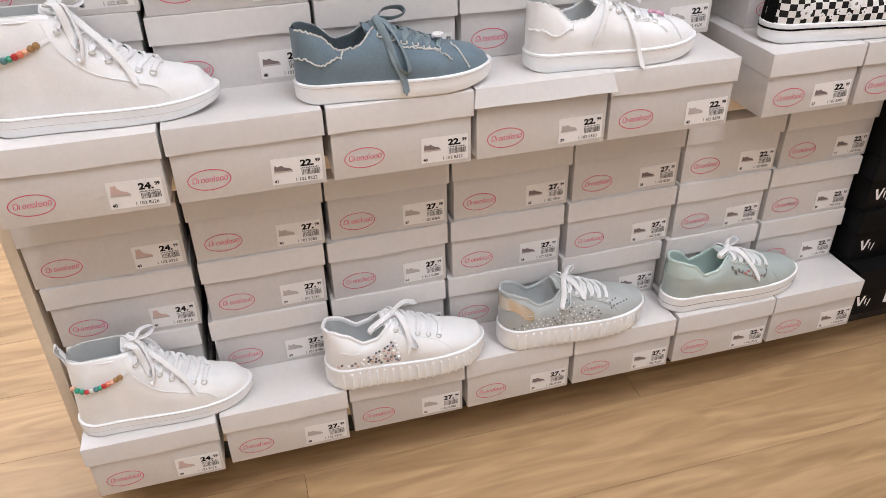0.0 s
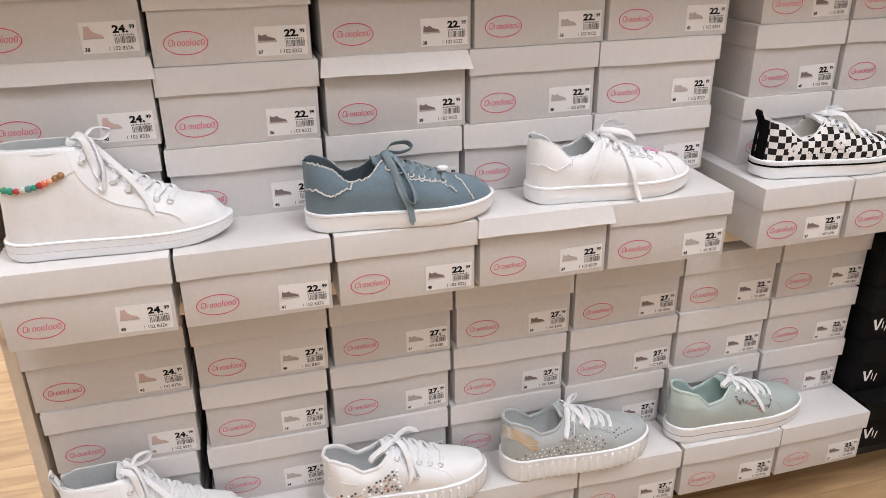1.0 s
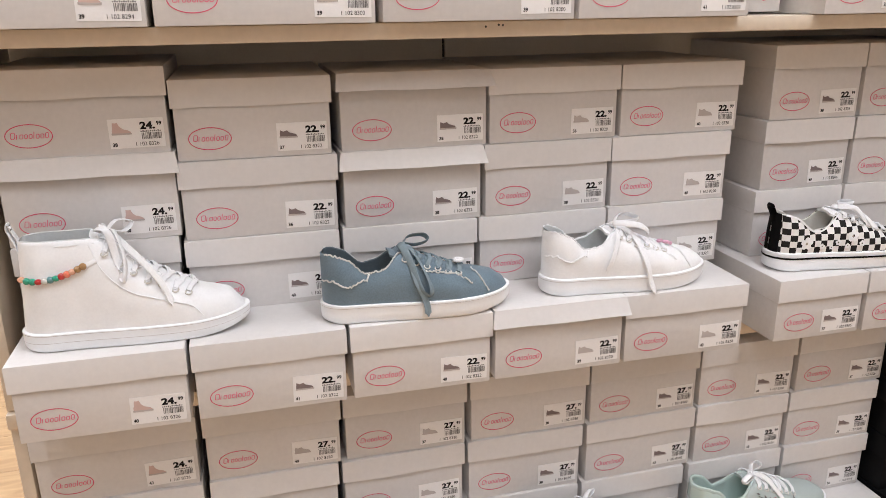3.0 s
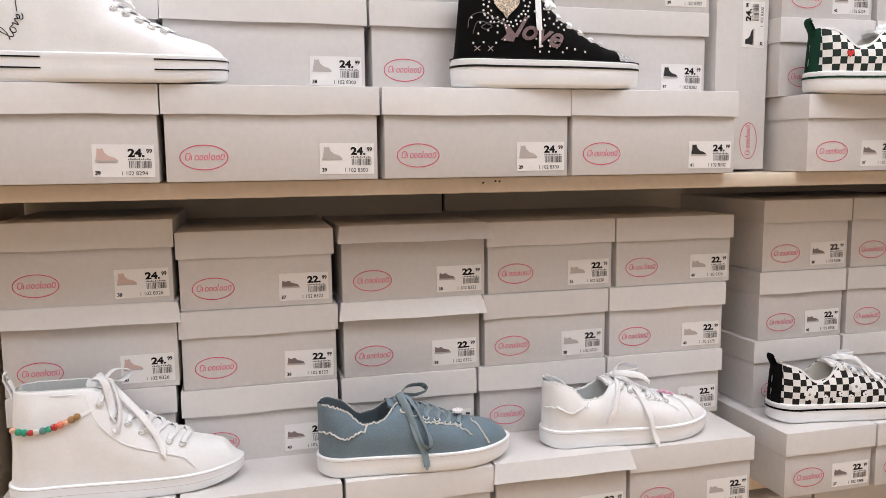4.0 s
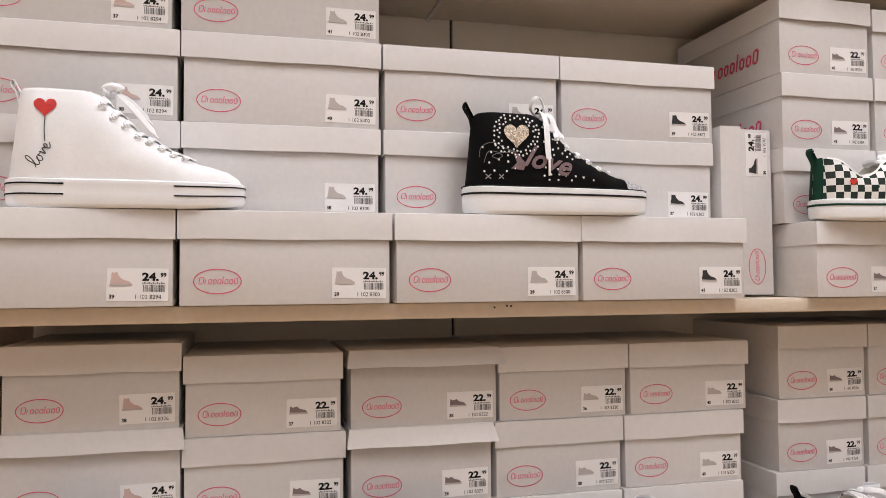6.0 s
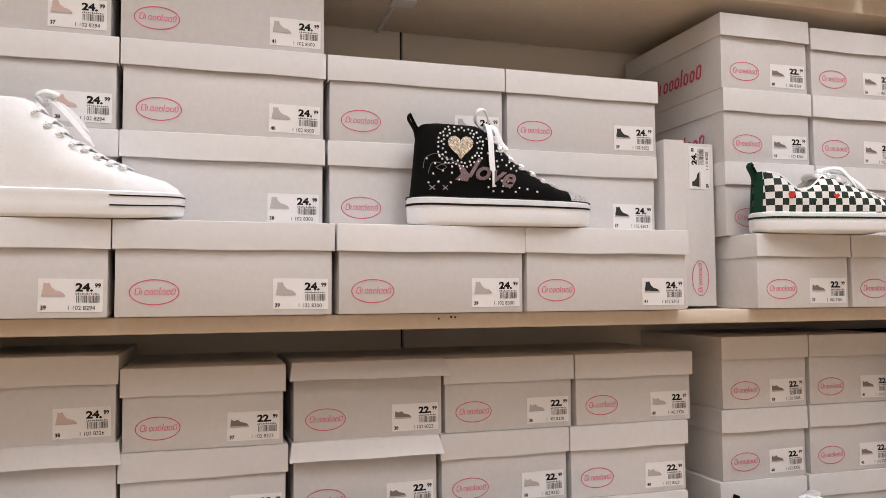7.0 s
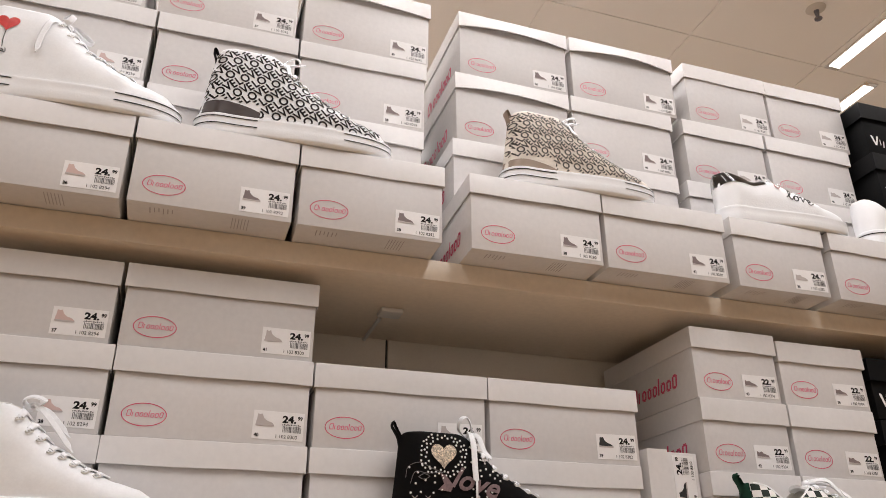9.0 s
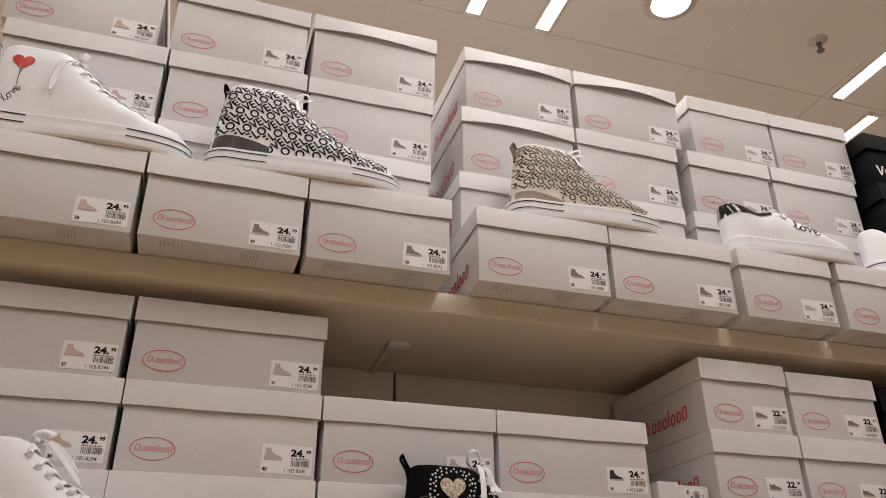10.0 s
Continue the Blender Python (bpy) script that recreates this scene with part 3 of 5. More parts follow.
# top shelf
row(-0.007, 1.668, 0.1335, [(-0.245, 0.012, "G", 36), (0.016, 0.247, "K", 39), (0.250, 0.478, "K", 38), (0.521, 0.757, "L", 38, {"side": True}), (0.761, 1.003, "L", 42), (1.019, 1.220, "M", 36, {"side": True}), (1.236, 1.434, "M", 41)], lidh=0.036)
row(0.096, 1.8018, 0.133, [(-0.252, 0.000, "G", 38), (0.006, 0.240, "K", 40), (0.246, 0.474, "K", 38), (0.528, 0.764, "L", 37, {"side": True}), (0.770, 1.000, "L", 41), (1.022, 1.226, "M", 38), (1.232, 1.450, "M", 40)], lidh=0.036)
row(0.096, 1.9352, 0.148, [(-0.254, 0.000, "G", 39), (0.004, 0.240, "K", 38), (0.244, 0.478, "K", 38), (0.534, 0.772, "L", 36, {"side": True, "bow": 0.006}), (0.776, 1.006, "L", 40), (1.032, 1.232, "M", 36), (1.238, 1.463, "M", 40)], lidh=0.036)
row(0.096, 2.0836, 0.150, [(-0.268, -0.020, "G", 42), (-0.004, 0.236, "K", 37), (0.243, 0.486, "K", 40, {"bow": 0.005}), (0.543, 0.778, "L", 36, {"side": True, "bow": 0.007}), (0.784, 1.028, "L", 39, {"bow": 0.008}), (1.056, 1.266, "M", 39), (1.268, 1.478, "M", 40)], lidh=0.036)
# black boxes at the far end of each shelf
for x, ys, zs in ((1.279, (0.02, 0.055, 0.06, 0.06), (0.099, 0.216, 0.332, 0.448)), (1.362, (0.0, 0.06, 0.06, 0.06), (0.602, 0.718, 0.834, 0.950)), (1.330, (0.0, 0.06, 0.06, 0.06), (1.121, 1.237, 1.353, 1.470)), (1.435, (-0.01, 0.06, 0.06, 0.06), (1.668, 1.802, 1.936, 2.070))):
    for i, (yy, zz) in enumerate(zip(ys, zs)):
        hh = (zs[1] - zs[0]) - 0.001
        dx = 0.055 if zz > 1.8 else 0.0
        black_box(x + dx, x + dx + 0.23, yy, zz, hh)
        black_box(x + dx + 0.234, x + dx + 0.464, yy + 0.004, zz, hh)


# ---- shoes ----
def smooth_interp(u, pts):
    for (a, p), (b, q) in zip(pts, pts[1:]):
        if u <= b:
            s = (u - a) / (b - a) if b > a else 0
            s = max(0.0, min(1.0, s))
            s = 0.5 * s + 0.5 * s * s * (3 - 2 * s)
            return p + (q - p) * s
    return pts[-1][1]


def ribbon(path, width, thick, normal, bm=None, taper=False):
    """A flat band swept along a path; normal: the way its face looks."""
    bm = bm or bmesh.new()
    path = [Vector(p) for p in path]
    rings = []
    for i, p in enumerate(path):
        t = (path[min(i + 1, len(path) - 1)] - path[max(i - 1, 0)]).normalized()
        n = Vector(normal[i] if isinstance(normal, list) else normal)
        n = (n - t * n.dot(t)).normalized()
        s = t.cross(n)
        w = width * (0.35 if taper and i >= len(path) - 2 else 1)
        rings.append([bm.verts.new(p + s * a * w / 2 + n * b * thick / 2) for a, b in ((-1, -0.3), (-0.7, 1), (0.7, 1), (1, -0.3), (0.7, -1), (-0.7, -1))])
    for a, b in zip(rings, rings[1:]):
        for i in range(6):
            bm.faces.new((a[i], a[(i + 1) % 6], b[(i + 1) % 6], b[i]))
    bm.faces.new(rings[0])
    bm.faces.new(rings[-1])
    return bm


def spline(pts, n=6):
    """A smooth path through points."""
    pts = [Vector(p) for p in pts]
    out = []
    for i in range(len(pts) - 1):
        a, b, c, d = pts[max(i - 1, 0)], pts[i], pts[i + 1], pts[min(i + 2, len(pts) - 1)]
        for k in range(n):
            t = k / n
            out.append(0.5 * ((2 * b) + (c - a) * t + (2 * a - 5 * b + 4 * c - d) * t * t + (3 * b - a - 3 * c + d) * t * t * t))
    out.append(pts[-1])
    return out


class Shoe:
    """A sneaker with its toe along +x and its outer side towards -y."""

    def __init__(self, name, m, label, length, sole, top, mouth, lacing, upper_mat, lining_mat=None, sole_mat=None, lace_mat=None, tongue_mat=None, laces=5, ridges=0, wide=0.043, heel=0.031, category="sneaker", toe_lift=0.013, rake=0.0, stand=0.5):
        self.L, self.sole, self.top, self.mouth, self.lacing = length, sole, top, mouth, lacing
        self.wide, self.heel, self.lift = wide, heel, toe_lift
        self.rake, self.stand = rake, stand
        self.fold = random.Random(name + label).uniform(0, 40)
        self.eye = 0.66 if top[0][1] > 0.13 else 0.72
        self.root = root(name, m, label, category, "display shoes on the boxes")
        self.build_sole(sole_mat or RUBBER, ridges)
        self.build_upper(upper_mat)
        self.build_inside(lining_mat or LINING, tongue_mat or upper_mat)
        if laces:
            self.build_laces(laces, lace_mat or LACE)

    def half(self, u):
        if u < 0.13:
            return self.heel * math.sqrt(max(0.0, 1 - ((0.13 - u) / 0.13) ** 2))
        if u < 0.66:
            s = (u - 0.13) / 0.53
            return self.heel + (self.wide - self.heel) * s * s * (3 - 2 * s)
        return self.wide * math.sqrt(max(0.0, 1 - ((u - 0.66) / 0.34) ** 2.4))

    def base(self, u):
        return self.sole * (1 + 0.12 * (1 - u)) - 0.004 + self.lift * 0.5 * max(0, (u - 0.7) / 0.3) ** 2

    def gap(self, u):
        return max(0.0, min(smooth_interp(u, self.mouth), self.half(u) - 0.0035))

    def height(self, u):
        return max(smooth_interp(u, self.top), self.base(u) + 0.001)

    def at(self, u, a, side=-1, off=0.0):
        """The surface at u along the shoe and a (0 to 1) up its wall."""
        th = a * math.pi / 2
        w, g, b, h = self.half(u), self.gap(u), self.base(u), self.height(u)
        bulge = 0.0035 * math.sin(math.pi * min(1, a * 1.3)) * (1 if u > 0.1 else u / 0.1)
        y = g + (w - g) * max(0.0, math.cos(th)) ** 0.72 + (bulge if g > 0.004 else 0)
        z = b + (h - b) * math.sin(th) ** 0.92
        x = u * self.L + self.rake * (1 - max(0.0, min(1.0, u / 0.42))) * ((z - b) / max(1e-4, 0.13 - b)) ** 0.8
        if 0 < a < 1 and 0 < u < 1:
            y += 0.0017 * noise.noise(Vector((x * 24 + self.fold, side * 3.0, z * 34))) * math.sin(math.pi * a) * math.sin(math.pi * min(1.0, u * 1.02))
        if off:
            nx = -off * max(0.0, (0.13 - u) / 0.13) + off * max(0.0, (u - 0.8) / 0.2)
            y += off * math.cos(th * 0.8)
            z += off * math.sin(th * 0.8)
            x += nx
        return Vector((x, side * y, z))

    def lift_at(self, u, z):
        """How far up the wall (0 to 1) a height lies."""
        b, h = self.base(u), self.height(u)
        f = max(0.0, min(1.0, (z - b) / max(1e-4, h - b)))
        return math.asin(f ** (1 / 0.92)) / (math.pi / 2)

    def side(self, x, z, off=0.0012):
        u = max(0.0, min(1.0, x / self.L))
        u = max(0.0, u - self.rake / self.L * (1 - min(1.0, u / 0.42)) * max(0.0, (z - self.base(u)) / 0.1) * 0.85)
        return self.at(u, self.lift_at(u, z), -1, off)

    def stations(self, n=46):
        return [0.5 - 0.5 * math.cos(math.pi * i / n) for i in range(n + 1)]

    def build_upper(self, mat):
        bm = bmesh.new()
        us, rows = self.stations(), 12
        for s in (-1, 1):
            g = [[bm.verts.new(self.at(u, j / rows, s)) for j in range(rows + 1)] for u in us]
            for i in range(len(us) - 1):
                for j in range(rows):
                    bm.faces.new((g[i][j], g[i + 1][j], g[i + 1][j + 1], g[i][j + 1]))
        bmesh.ops.remove_doubles(bm, verts=bm.verts, dist=0.0002)
        self.upper = part("upper", bm, mat, self.root)

    def build_inside(self, mat, tongue):
        bm = bmesh.new()
        us = [u for u in self.stations(60) if self.gap(u) > 0.006]
        rows = 6
        grid = []
        for u in us:
            line = []
            for s in (-1, 1):
                p = self.at(u, 1, s)
                y = abs(p.y) - 0.0028
                col = [bm.verts.new((p.x, s * abs(p.y), p.z)), bm.verts.new((p.x, s * (abs(p.y) - 0.0014), p.z + 0.0012))]
                for k in range(rows + 1):
                    z = p.z + (self.base(u) + 0.006 - p.z) * k / rows
                    col.append(bm.verts.new((p.x, s * max(0.001, y + 0.003 * math.sin(math.pi * k / rows) - 0.002 * k / rows), z)))
                line.append(col)
            grid.append(line)
        for a, b in zip(grid, grid[1:]):
            for s in (0, 1):
                for k in range(len(a[s]) - 1):
                    bm.faces.new((a[s][k], a[s][k + 1], b[s][k + 1], b[s][k]))
            bm.faces.new((a[0][-1], a[1][-1], b[1][-1], b[0][-1]))
        e = grid[0]
        for k in range(len(e[0]) - 1):
            bm.faces.new((e[0][k], e[0][k + 1], e[1][k + 1], e[1][k]))
        part("lining", bm, mat, self.root)
        u0, u1 = self.lacing
        bm = bmesh.new()
        pts = []
        slope = (Vector((u0 * self.L, 0, self.height(u0))) - Vector(((u0 + 0.08) * self.L, 0, self.height(u0 + 0.08)))).normalized()
        for k in (3, 2, 1):
            p = Vector((u0 * self.L, 0, self.height(u0) - 0.003)) + slope * 0.005 * k
            pts.append((p, 0.020 - 0.003 * (k == 3)))
        for k in range(9):
            u = u0 + (u1 + 0.02 - u0) * k / 8
            pts.append((Vector((u * self.L, 0, self.height(u) + 0.0022)), max(0.010, self.gap(u) + 0.006)))
        rings = []
        for p, w in pts:
            rings.append([bm.verts.new(p + Vector((0, w * q, -0.003 * abs(q) ** 2))) for q in (-1, -0.5, 0, 0.5, 1)] + [bm.verts.new(p + Vector((0, w * q, -0.004 - 0.003 * abs(q) ** 2))) for q in (1, 0.5, 0, -0.5, -1)])
        for a, b in zip(rings, rings[1:]):
            for i in range(10):
                bm.faces.new((a[i], a[(i + 1) % 10], b[(i + 1) % 10], b[i]))
        bm.faces.new(rings[0])
        bm.faces.new(rings[-1])
        part("tongue", bm, tongue, self.root)

    def outline(self, off, n):
        us = self.stations(n)
        pts = [(u, -1) for u in us] + [(u, 1) for u in reversed(us[1:-1])]
        out = []
        for u, s in pts:
            w = self.half(u)
            out.append([u * self.L, s * w, u])
        k = len(out)
        res = []
        for i in range(k):
            a, b = out[i - 1], out[(i + 1) % k]
            t = Vector((b[0] - a[0], b[1] - a[1])).normalized()
            res.append((out[i][0] + t.y * off, out[i][1] - t.x * off, out[i][2], out[i][1] <= 0))
        return res

    def build_sole(self, mat, ridges):
        bm = bmesh.new()
        n = 420 if ridges else 40
        loops = []
        line = self.outline(0, n)
        arc, total = [0.0], 0.0
        for a, b in zip(line, line[1:]):
            total += math.hypot(a[0] - b[0], a[1] - b[1])
            arc.append(total)
        for f, off in ((0.0, -0.006), (0.0, -0.001), (0.06, 0.0014), (0.14, 0.0024), (0.5, 0.0030), (0.80, 0.0030), (0.84, 0.0034), (0.95, 0.0030), (1.0, 0.0004)):
            loop = []
            for i, (x, y, u, near) in enumerate(self.outline(off, n)):
                spring = self.lift * max(0, (u - 0.72) / 0.28) ** 2 + 0.003 * max(0, (0.1 - u) / 0.1) ** 2
                z = spring * (1 - f) + f * (self.base(u) + 0.005)
                if ridges and 0.05 < f < 0.82:
                    c = min(1.0, 1.25 * abs(math.sin(math.pi * ridges * arc[i] / total)) ** 0.7)
                    k = Vector((x - 0.55 * self.L, y)).normalized() * (0.0028 * (c - 1))
                    x, y = x + k.x * 0.4, y + math.copysign(0.0042 * (c - 1), y) if abs(y) > 0.006 else y
                    x = x + (0.0036 * (c - 1) if u > 0.9 else -0.0036 * (c - 1) if u < 0.06 else 0)
                loop.append(bm.verts.new((x, y, z)))
            loops.append(loop)
        k = len(loops[0])
        for a, b in zip(loops, loops[1:]):
            for i in range(k):
                bm.faces.new((a[i], a[(i + 1) % k], b[(i + 1) % k], b[i]))
        bm.faces.new(loops[0])
        bm.faces.new(loops[-1])
        part("sole", bm, mat, self.root, "ridged white platform sole" if ridges else "white rubber sole")

    def stripe(self, u0, u1, f0, f1, mat, both=True, off=0.0040):
        """A thin band round the sole between the heights f0 and f1 of it."""
        bm = bmesh.new()
        pts = [p for p in self.outline(off, 60)]
        rows = []
        for x, y, u, near in pts:
            if u0 - 1e-6 <= u <= u1 + 1e-6 and (both or near):
                spring = self.lift * max(0, (u - 0.72) / 0.28) ** 2
                zs = [spring * (1 - f) + f * (self.base(u) + 0.005) for f in (f0, f1)]
                rows.append((near, [bm.verts.new((x, y, z)) for z in zs]))
            else:
                rows.append(None)
        for a, b in zip(rows, rows[1:] + rows[:1]):
            if a and b:
                bm.faces.new((a[1][0], b[1][0], b[1][1], a[1][1]))
        part("sole_stripe", bm, mat, self.root, "thin stripe along the sole")

    def patch(self, name, u0, u1, lo, hi, mat, label="", sides=(-1, 1), off=0.0012, n=12):
        """A piece laid on the wall; lo and hi give its lower and upper edge (0 to 1) at each u."""
        bm = bmesh.new()
        for s in sides:
            g = []
            for i in range(n + 1):
                u = u0 + (u1 - u0) * i / n
                a, b = lo(u), hi(u)
                g.append([bm.verts.new(self.at(u, a + (b - a) * j / 6, s, off)) for j in range(7)])
            for i in range(n):
                for j in range(6):
                    bm.faces.new((g[i][j], g[i + 1][j], g[i + 1][j + 1], g[i][j + 1]))
        bmesh.ops.remove_doubles(bm, verts=bm.verts, dist=0.0002)
        return part(name, bm, mat, self.root, label)

    def decal(self, name, polys, mat, label="", off=0.0014):
        bm = bmesh.new()
        for p in polys:
            bm.faces.new([bm.verts.new(self.side(x, z, off)) for x, z in p])
        return part(name, bm, mat, self.root, label, False)

    def line(self, name, pts, width, mat, label="", off=0.0012, thick=0.0008):
        """A thin line of stitching, piping or print along the outer side."""
        path = [self.side(x, z, off) for x, z in pts]
        return part(name, ribbon(spline(path, 4), width, thick, (0, -1, 0.25)), mat, self.root, label)

    def writing(self, me, x, z, angle, label, mat=INK, off=0.0014):
        """A flat word laid on the outer side, its middle at x, z."""
        ca, sa = math.cos(radians(angle)), math.sin(radians(angle))
        verts = [self.side(x + v.co.x * ca - v.co.z * sa, z + v.co.x * sa + v.co.z * ca, off) for v in me.vertices]
        out = bpy.data.meshes.new("script_print")
        out.from_pydata(verts, [], [list(f.vertices) for f in me.polygons])
        out.materials.append(mat)
        return part("script_print", out, mat, self.root, label)

    def gems(self, name, pts, r, mat, label=""):
        bm = bmesh.new()
        for x, z in pts:
            c = self.side(x, z, 0.0006)
            q = [bm.verts.new(c + Vector((r * math.cos(k * math.pi / 3), 0, r * math.sin(k * math.pi / 3)))) for k in range(6)]
            q2 = [bm.verts.new(c + Vector((0.55 * r * math.cos(k * math.pi / 3), -0.6 * r, 0.55 * r * math.sin(k * math.pi / 3)))) for k in range(6)]
            for k in range(6):
                bm.faces.new((q[k], q[(k + 1) % 6], q2[(k + 1) % 6], q2[k]))
            bm.faces.new(q2)
        o = part(name, bm, mat, self.root, label, False)
        return tagged(o, kind="stuff")

    def eyelet(self, u, side, mat):
        g = self.at(u, self.eye, side, 0.0008)
        n = (g - Vector((g.x, 0, g.z - 0.05))).normalized()
        m = Matrix.Translation(g) @ n.to_track_quat("Z", "Y").to_matrix().to_4x4()
        bm = bmesh.new()
        rings = []
        for r, z in ((0.0053, 0.0), (0.0046, 0.0013), (0.0034, 0.0011), (0.0028, 0.0)):
            rings.append([bm.verts.new(m @ Vector((r * math.cos(k * 0.6283), r * math.sin(k * 0.6283), z))) for k in range(10)])
        for a, b in zip(rings, rings[1:]):
            for k in range(10):
                bm.faces.new((a[k], a[(k + 1) % 10], b[(k + 1) % 10], b[k]))
        part("eyelet", bm, mat, self.root, "metal eyelet")
        return g

    def build_laces(self, count, mat, eyelets=STEEL):
        u0, u1 = self.lacing
        spots = []
        for k in range(count):
            u = u0 + 0.02 + (u1 - u0 - 0.035) * k / (count - 1)
            spots.append((self.eyelet(u, -1, eyelets), self.eyelet(u, 1, eyelets)))
        for k, (a, b) in enumerate(spots):
            u = a.x / self.L
            mid = Vector((a.x + 0.010, 0, self.height(min(1, (a.x + 0.010) / self.L)) + 0.0040))
            tilt = max(0.2, (self.height(u) - self.height(u + 0.05)) / (0.05 * self.L))
            nrm = [Vector((0.5 * tilt, -0.8, 0.7)), Vector((tilt, -0.4, 1)), Vector((tilt, 0, 1)), Vector((tilt, 0.4, 1)), Vector((0.5 * tilt, 0.8, 0.7))]
            near, far = [], []
            for j in range(4):
                al, uu = self.eye + 0.03 + (0.97 - self.eye) * j / 3, min(0.99, u + 0.030 * j / 3)
                near.append(self.at(uu, al, -1, 0.0022 + 0.0012 * (j > 0)))
                far.append(self.at(uu, al, 1, 0.0022 + 0.0012 * (j > 0)))
            path = spline(near + [mid] + far[::-1], 3)
            full = [nrm[min(4, int(round(i / (len(path) - 1) * 4)))] for i in range(len(path))]
            part("lace", ribbon(path, 0.0074, 0.0024, full), mat, self.root)
            if k + 1 < count:
                c = spots[k + 1][1]
                v = c.x / self.L
                e1, e2 = self.at(u + 0.25 * (v - u), 1, -1, 0.0022), self.at(u + 0.75 * (v - u), 1, 1, 0.0022)
                w1, w2 = self.at(u + 0.1 * (v - u), 0.82, -1, 0.0024), self.at(u + 0.9 * (v - u), 0.82, 1, 0.0024)
                part("lace", ribbon(spline([a, w1, e1, e2, w2, c], 4), 0.0075, 0.0018, (tilt, 0, 1)), mat, self.root)
        self.knot = Vector((spots[0][0].x + 0.002, 0, self.height(spots[0][0].x / self.L) + 0.007))
        self.lace_mat = mat

    def bow(self, loops, tails, width=0.0085):
        """The tied bow: loops and loose ends given as points (x, y, z) from the knot."""
        k = self.knot

        def clear(q):
            """Keeps a lace end outside the shoe's wall, and its loops lying low."""
            p = k + Vector((q[0], q[1], q[2] * self.stand if q[2] > 0 else q[2]))
            if q[1] < -0.012 and p.z < self.height(max(0, min(1, p.x / self.L))) - 0.002:
                p.y = min(p.y, self.side(p.x, p.z).y - 0.0035)
            return p
        bm = bmesh.new()
        bmesh.ops.create_uvsphere(bm, u_segments=12, v_segments=8, radius=0.0065, matrix=Matrix.Translation(k) @ Matrix.Diagonal((1.2, 0.9, 0.8, 1)))
        part("lace_knot", bm, self.lace_mat, self.root)
        for pts in loops:
            p = spline([k] + [clear(q) for q in pts] + [k + Vector((0.002, 0, 0.002))], 6)
            c = sum(p, Vector()) / len(p)
            nr = [(q - c) + Vector((0, 0, 0.0005)) for q in p]
            part("lace_loop", ribbon(p, width, 0.0018, nr), self.lace_mat, self.root)
        for pts in tails:
            p = spline([k] + [clear(q) for q in pts], 6)
            part("lace_end", ribbon(p, width * 0.9, 0.0018, (0.25, -1, 0.35), taper=True), self.lace_mat, self.root)

    def collar(self, mat, r=0.0042, label="padded collar"):
        """A soft padded roll round the ankle opening."""
        us = [0.40 * i / 26 for i in range(26, 0, -1)]
        path = [self.at(u, 1, -1) for u in us] + [self.at(0.004, 1, -1)] + [self.at(u, 1, 1) for u in us[::-1]]
        bm, rings, m = bmesh.new(), [], len(path)
        for i, p in enumerate(path):
            t = (path[min(i + 1, m - 1)] - path[max(i - 1, 0)]).normalized()
            n = t.cross(Vector((0, 0, 1))).normalized()
            up, q = n.cross(t), r * (0.35 + 0.65 * min(1.0, min(i, m - 1 - i) / 5))
            rings.append([bm.verts.new(p + (n * math.cos(k * math.pi / 4) * 0.8 + up * math.sin(k * math.pi / 4)) * q) for k in range(8)])
        for a, b in zip(rings, rings[1:]):
            for k in range(8):
                bm.faces.new((a[k], a[(k + 1) % 8], b[(k + 1) % 8], b[k]))
        bm.faces.new(rings[0])
        bm.faces.new(rings[-1])
        part("collar", bm, mat, self.root, label)

    def tab(self, mat, rise=0.018, back=0.004, width=0.014, label="heel pull loop"):
        z = self.height(0.02)
        k = self.at(0.0, 1.0).x
        p = spline([(k + 0.001, 0, z - 0.022), (k - 0.0025, 0, z - 0.004), (k - back - 0.003, 0, z + rise * 0.6), (k - back - 0.001, 0, z + rise), (k - back + 0.0025, 0, z + rise * 0.6), (k + 0.004, 0, z - 0.006)], 5)
        c = Vector((k + 0.001, 0, z))
        part("heel_tab", ribbon(p, width, 0.0018, [q - c for q in p]), mat, self.root, label)


def heart(cx, cz, s, n=28):
    out = []
    for i in range(n):
        t = 2 * math.pi * i / n
        out.append((cx + s * math.sin(t) ** 3, cz + s * (0.8125 * math.cos(t) - 0.3125 * math.cos(2 * t) - 0.125 * math.cos(3 * t) - 0.0625 * math.cos(4 * t))))
    return [out]


def scatter(rng, n, x0, x1, z0, z1, inside=lambda x, z: True, gap=0.0035):
    pts, tries = [], 0
    while len(pts) < n and tries < n * 40:
        tries += 1
        x, z = rng.uniform(x0, x1), rng.uniform(z0, z1)
        if inside(x, z) and all((x - a) ** 2 + (z - b) ** 2 > gap * gap for a, b in pts):
            pts.append((x, z))
    return pts


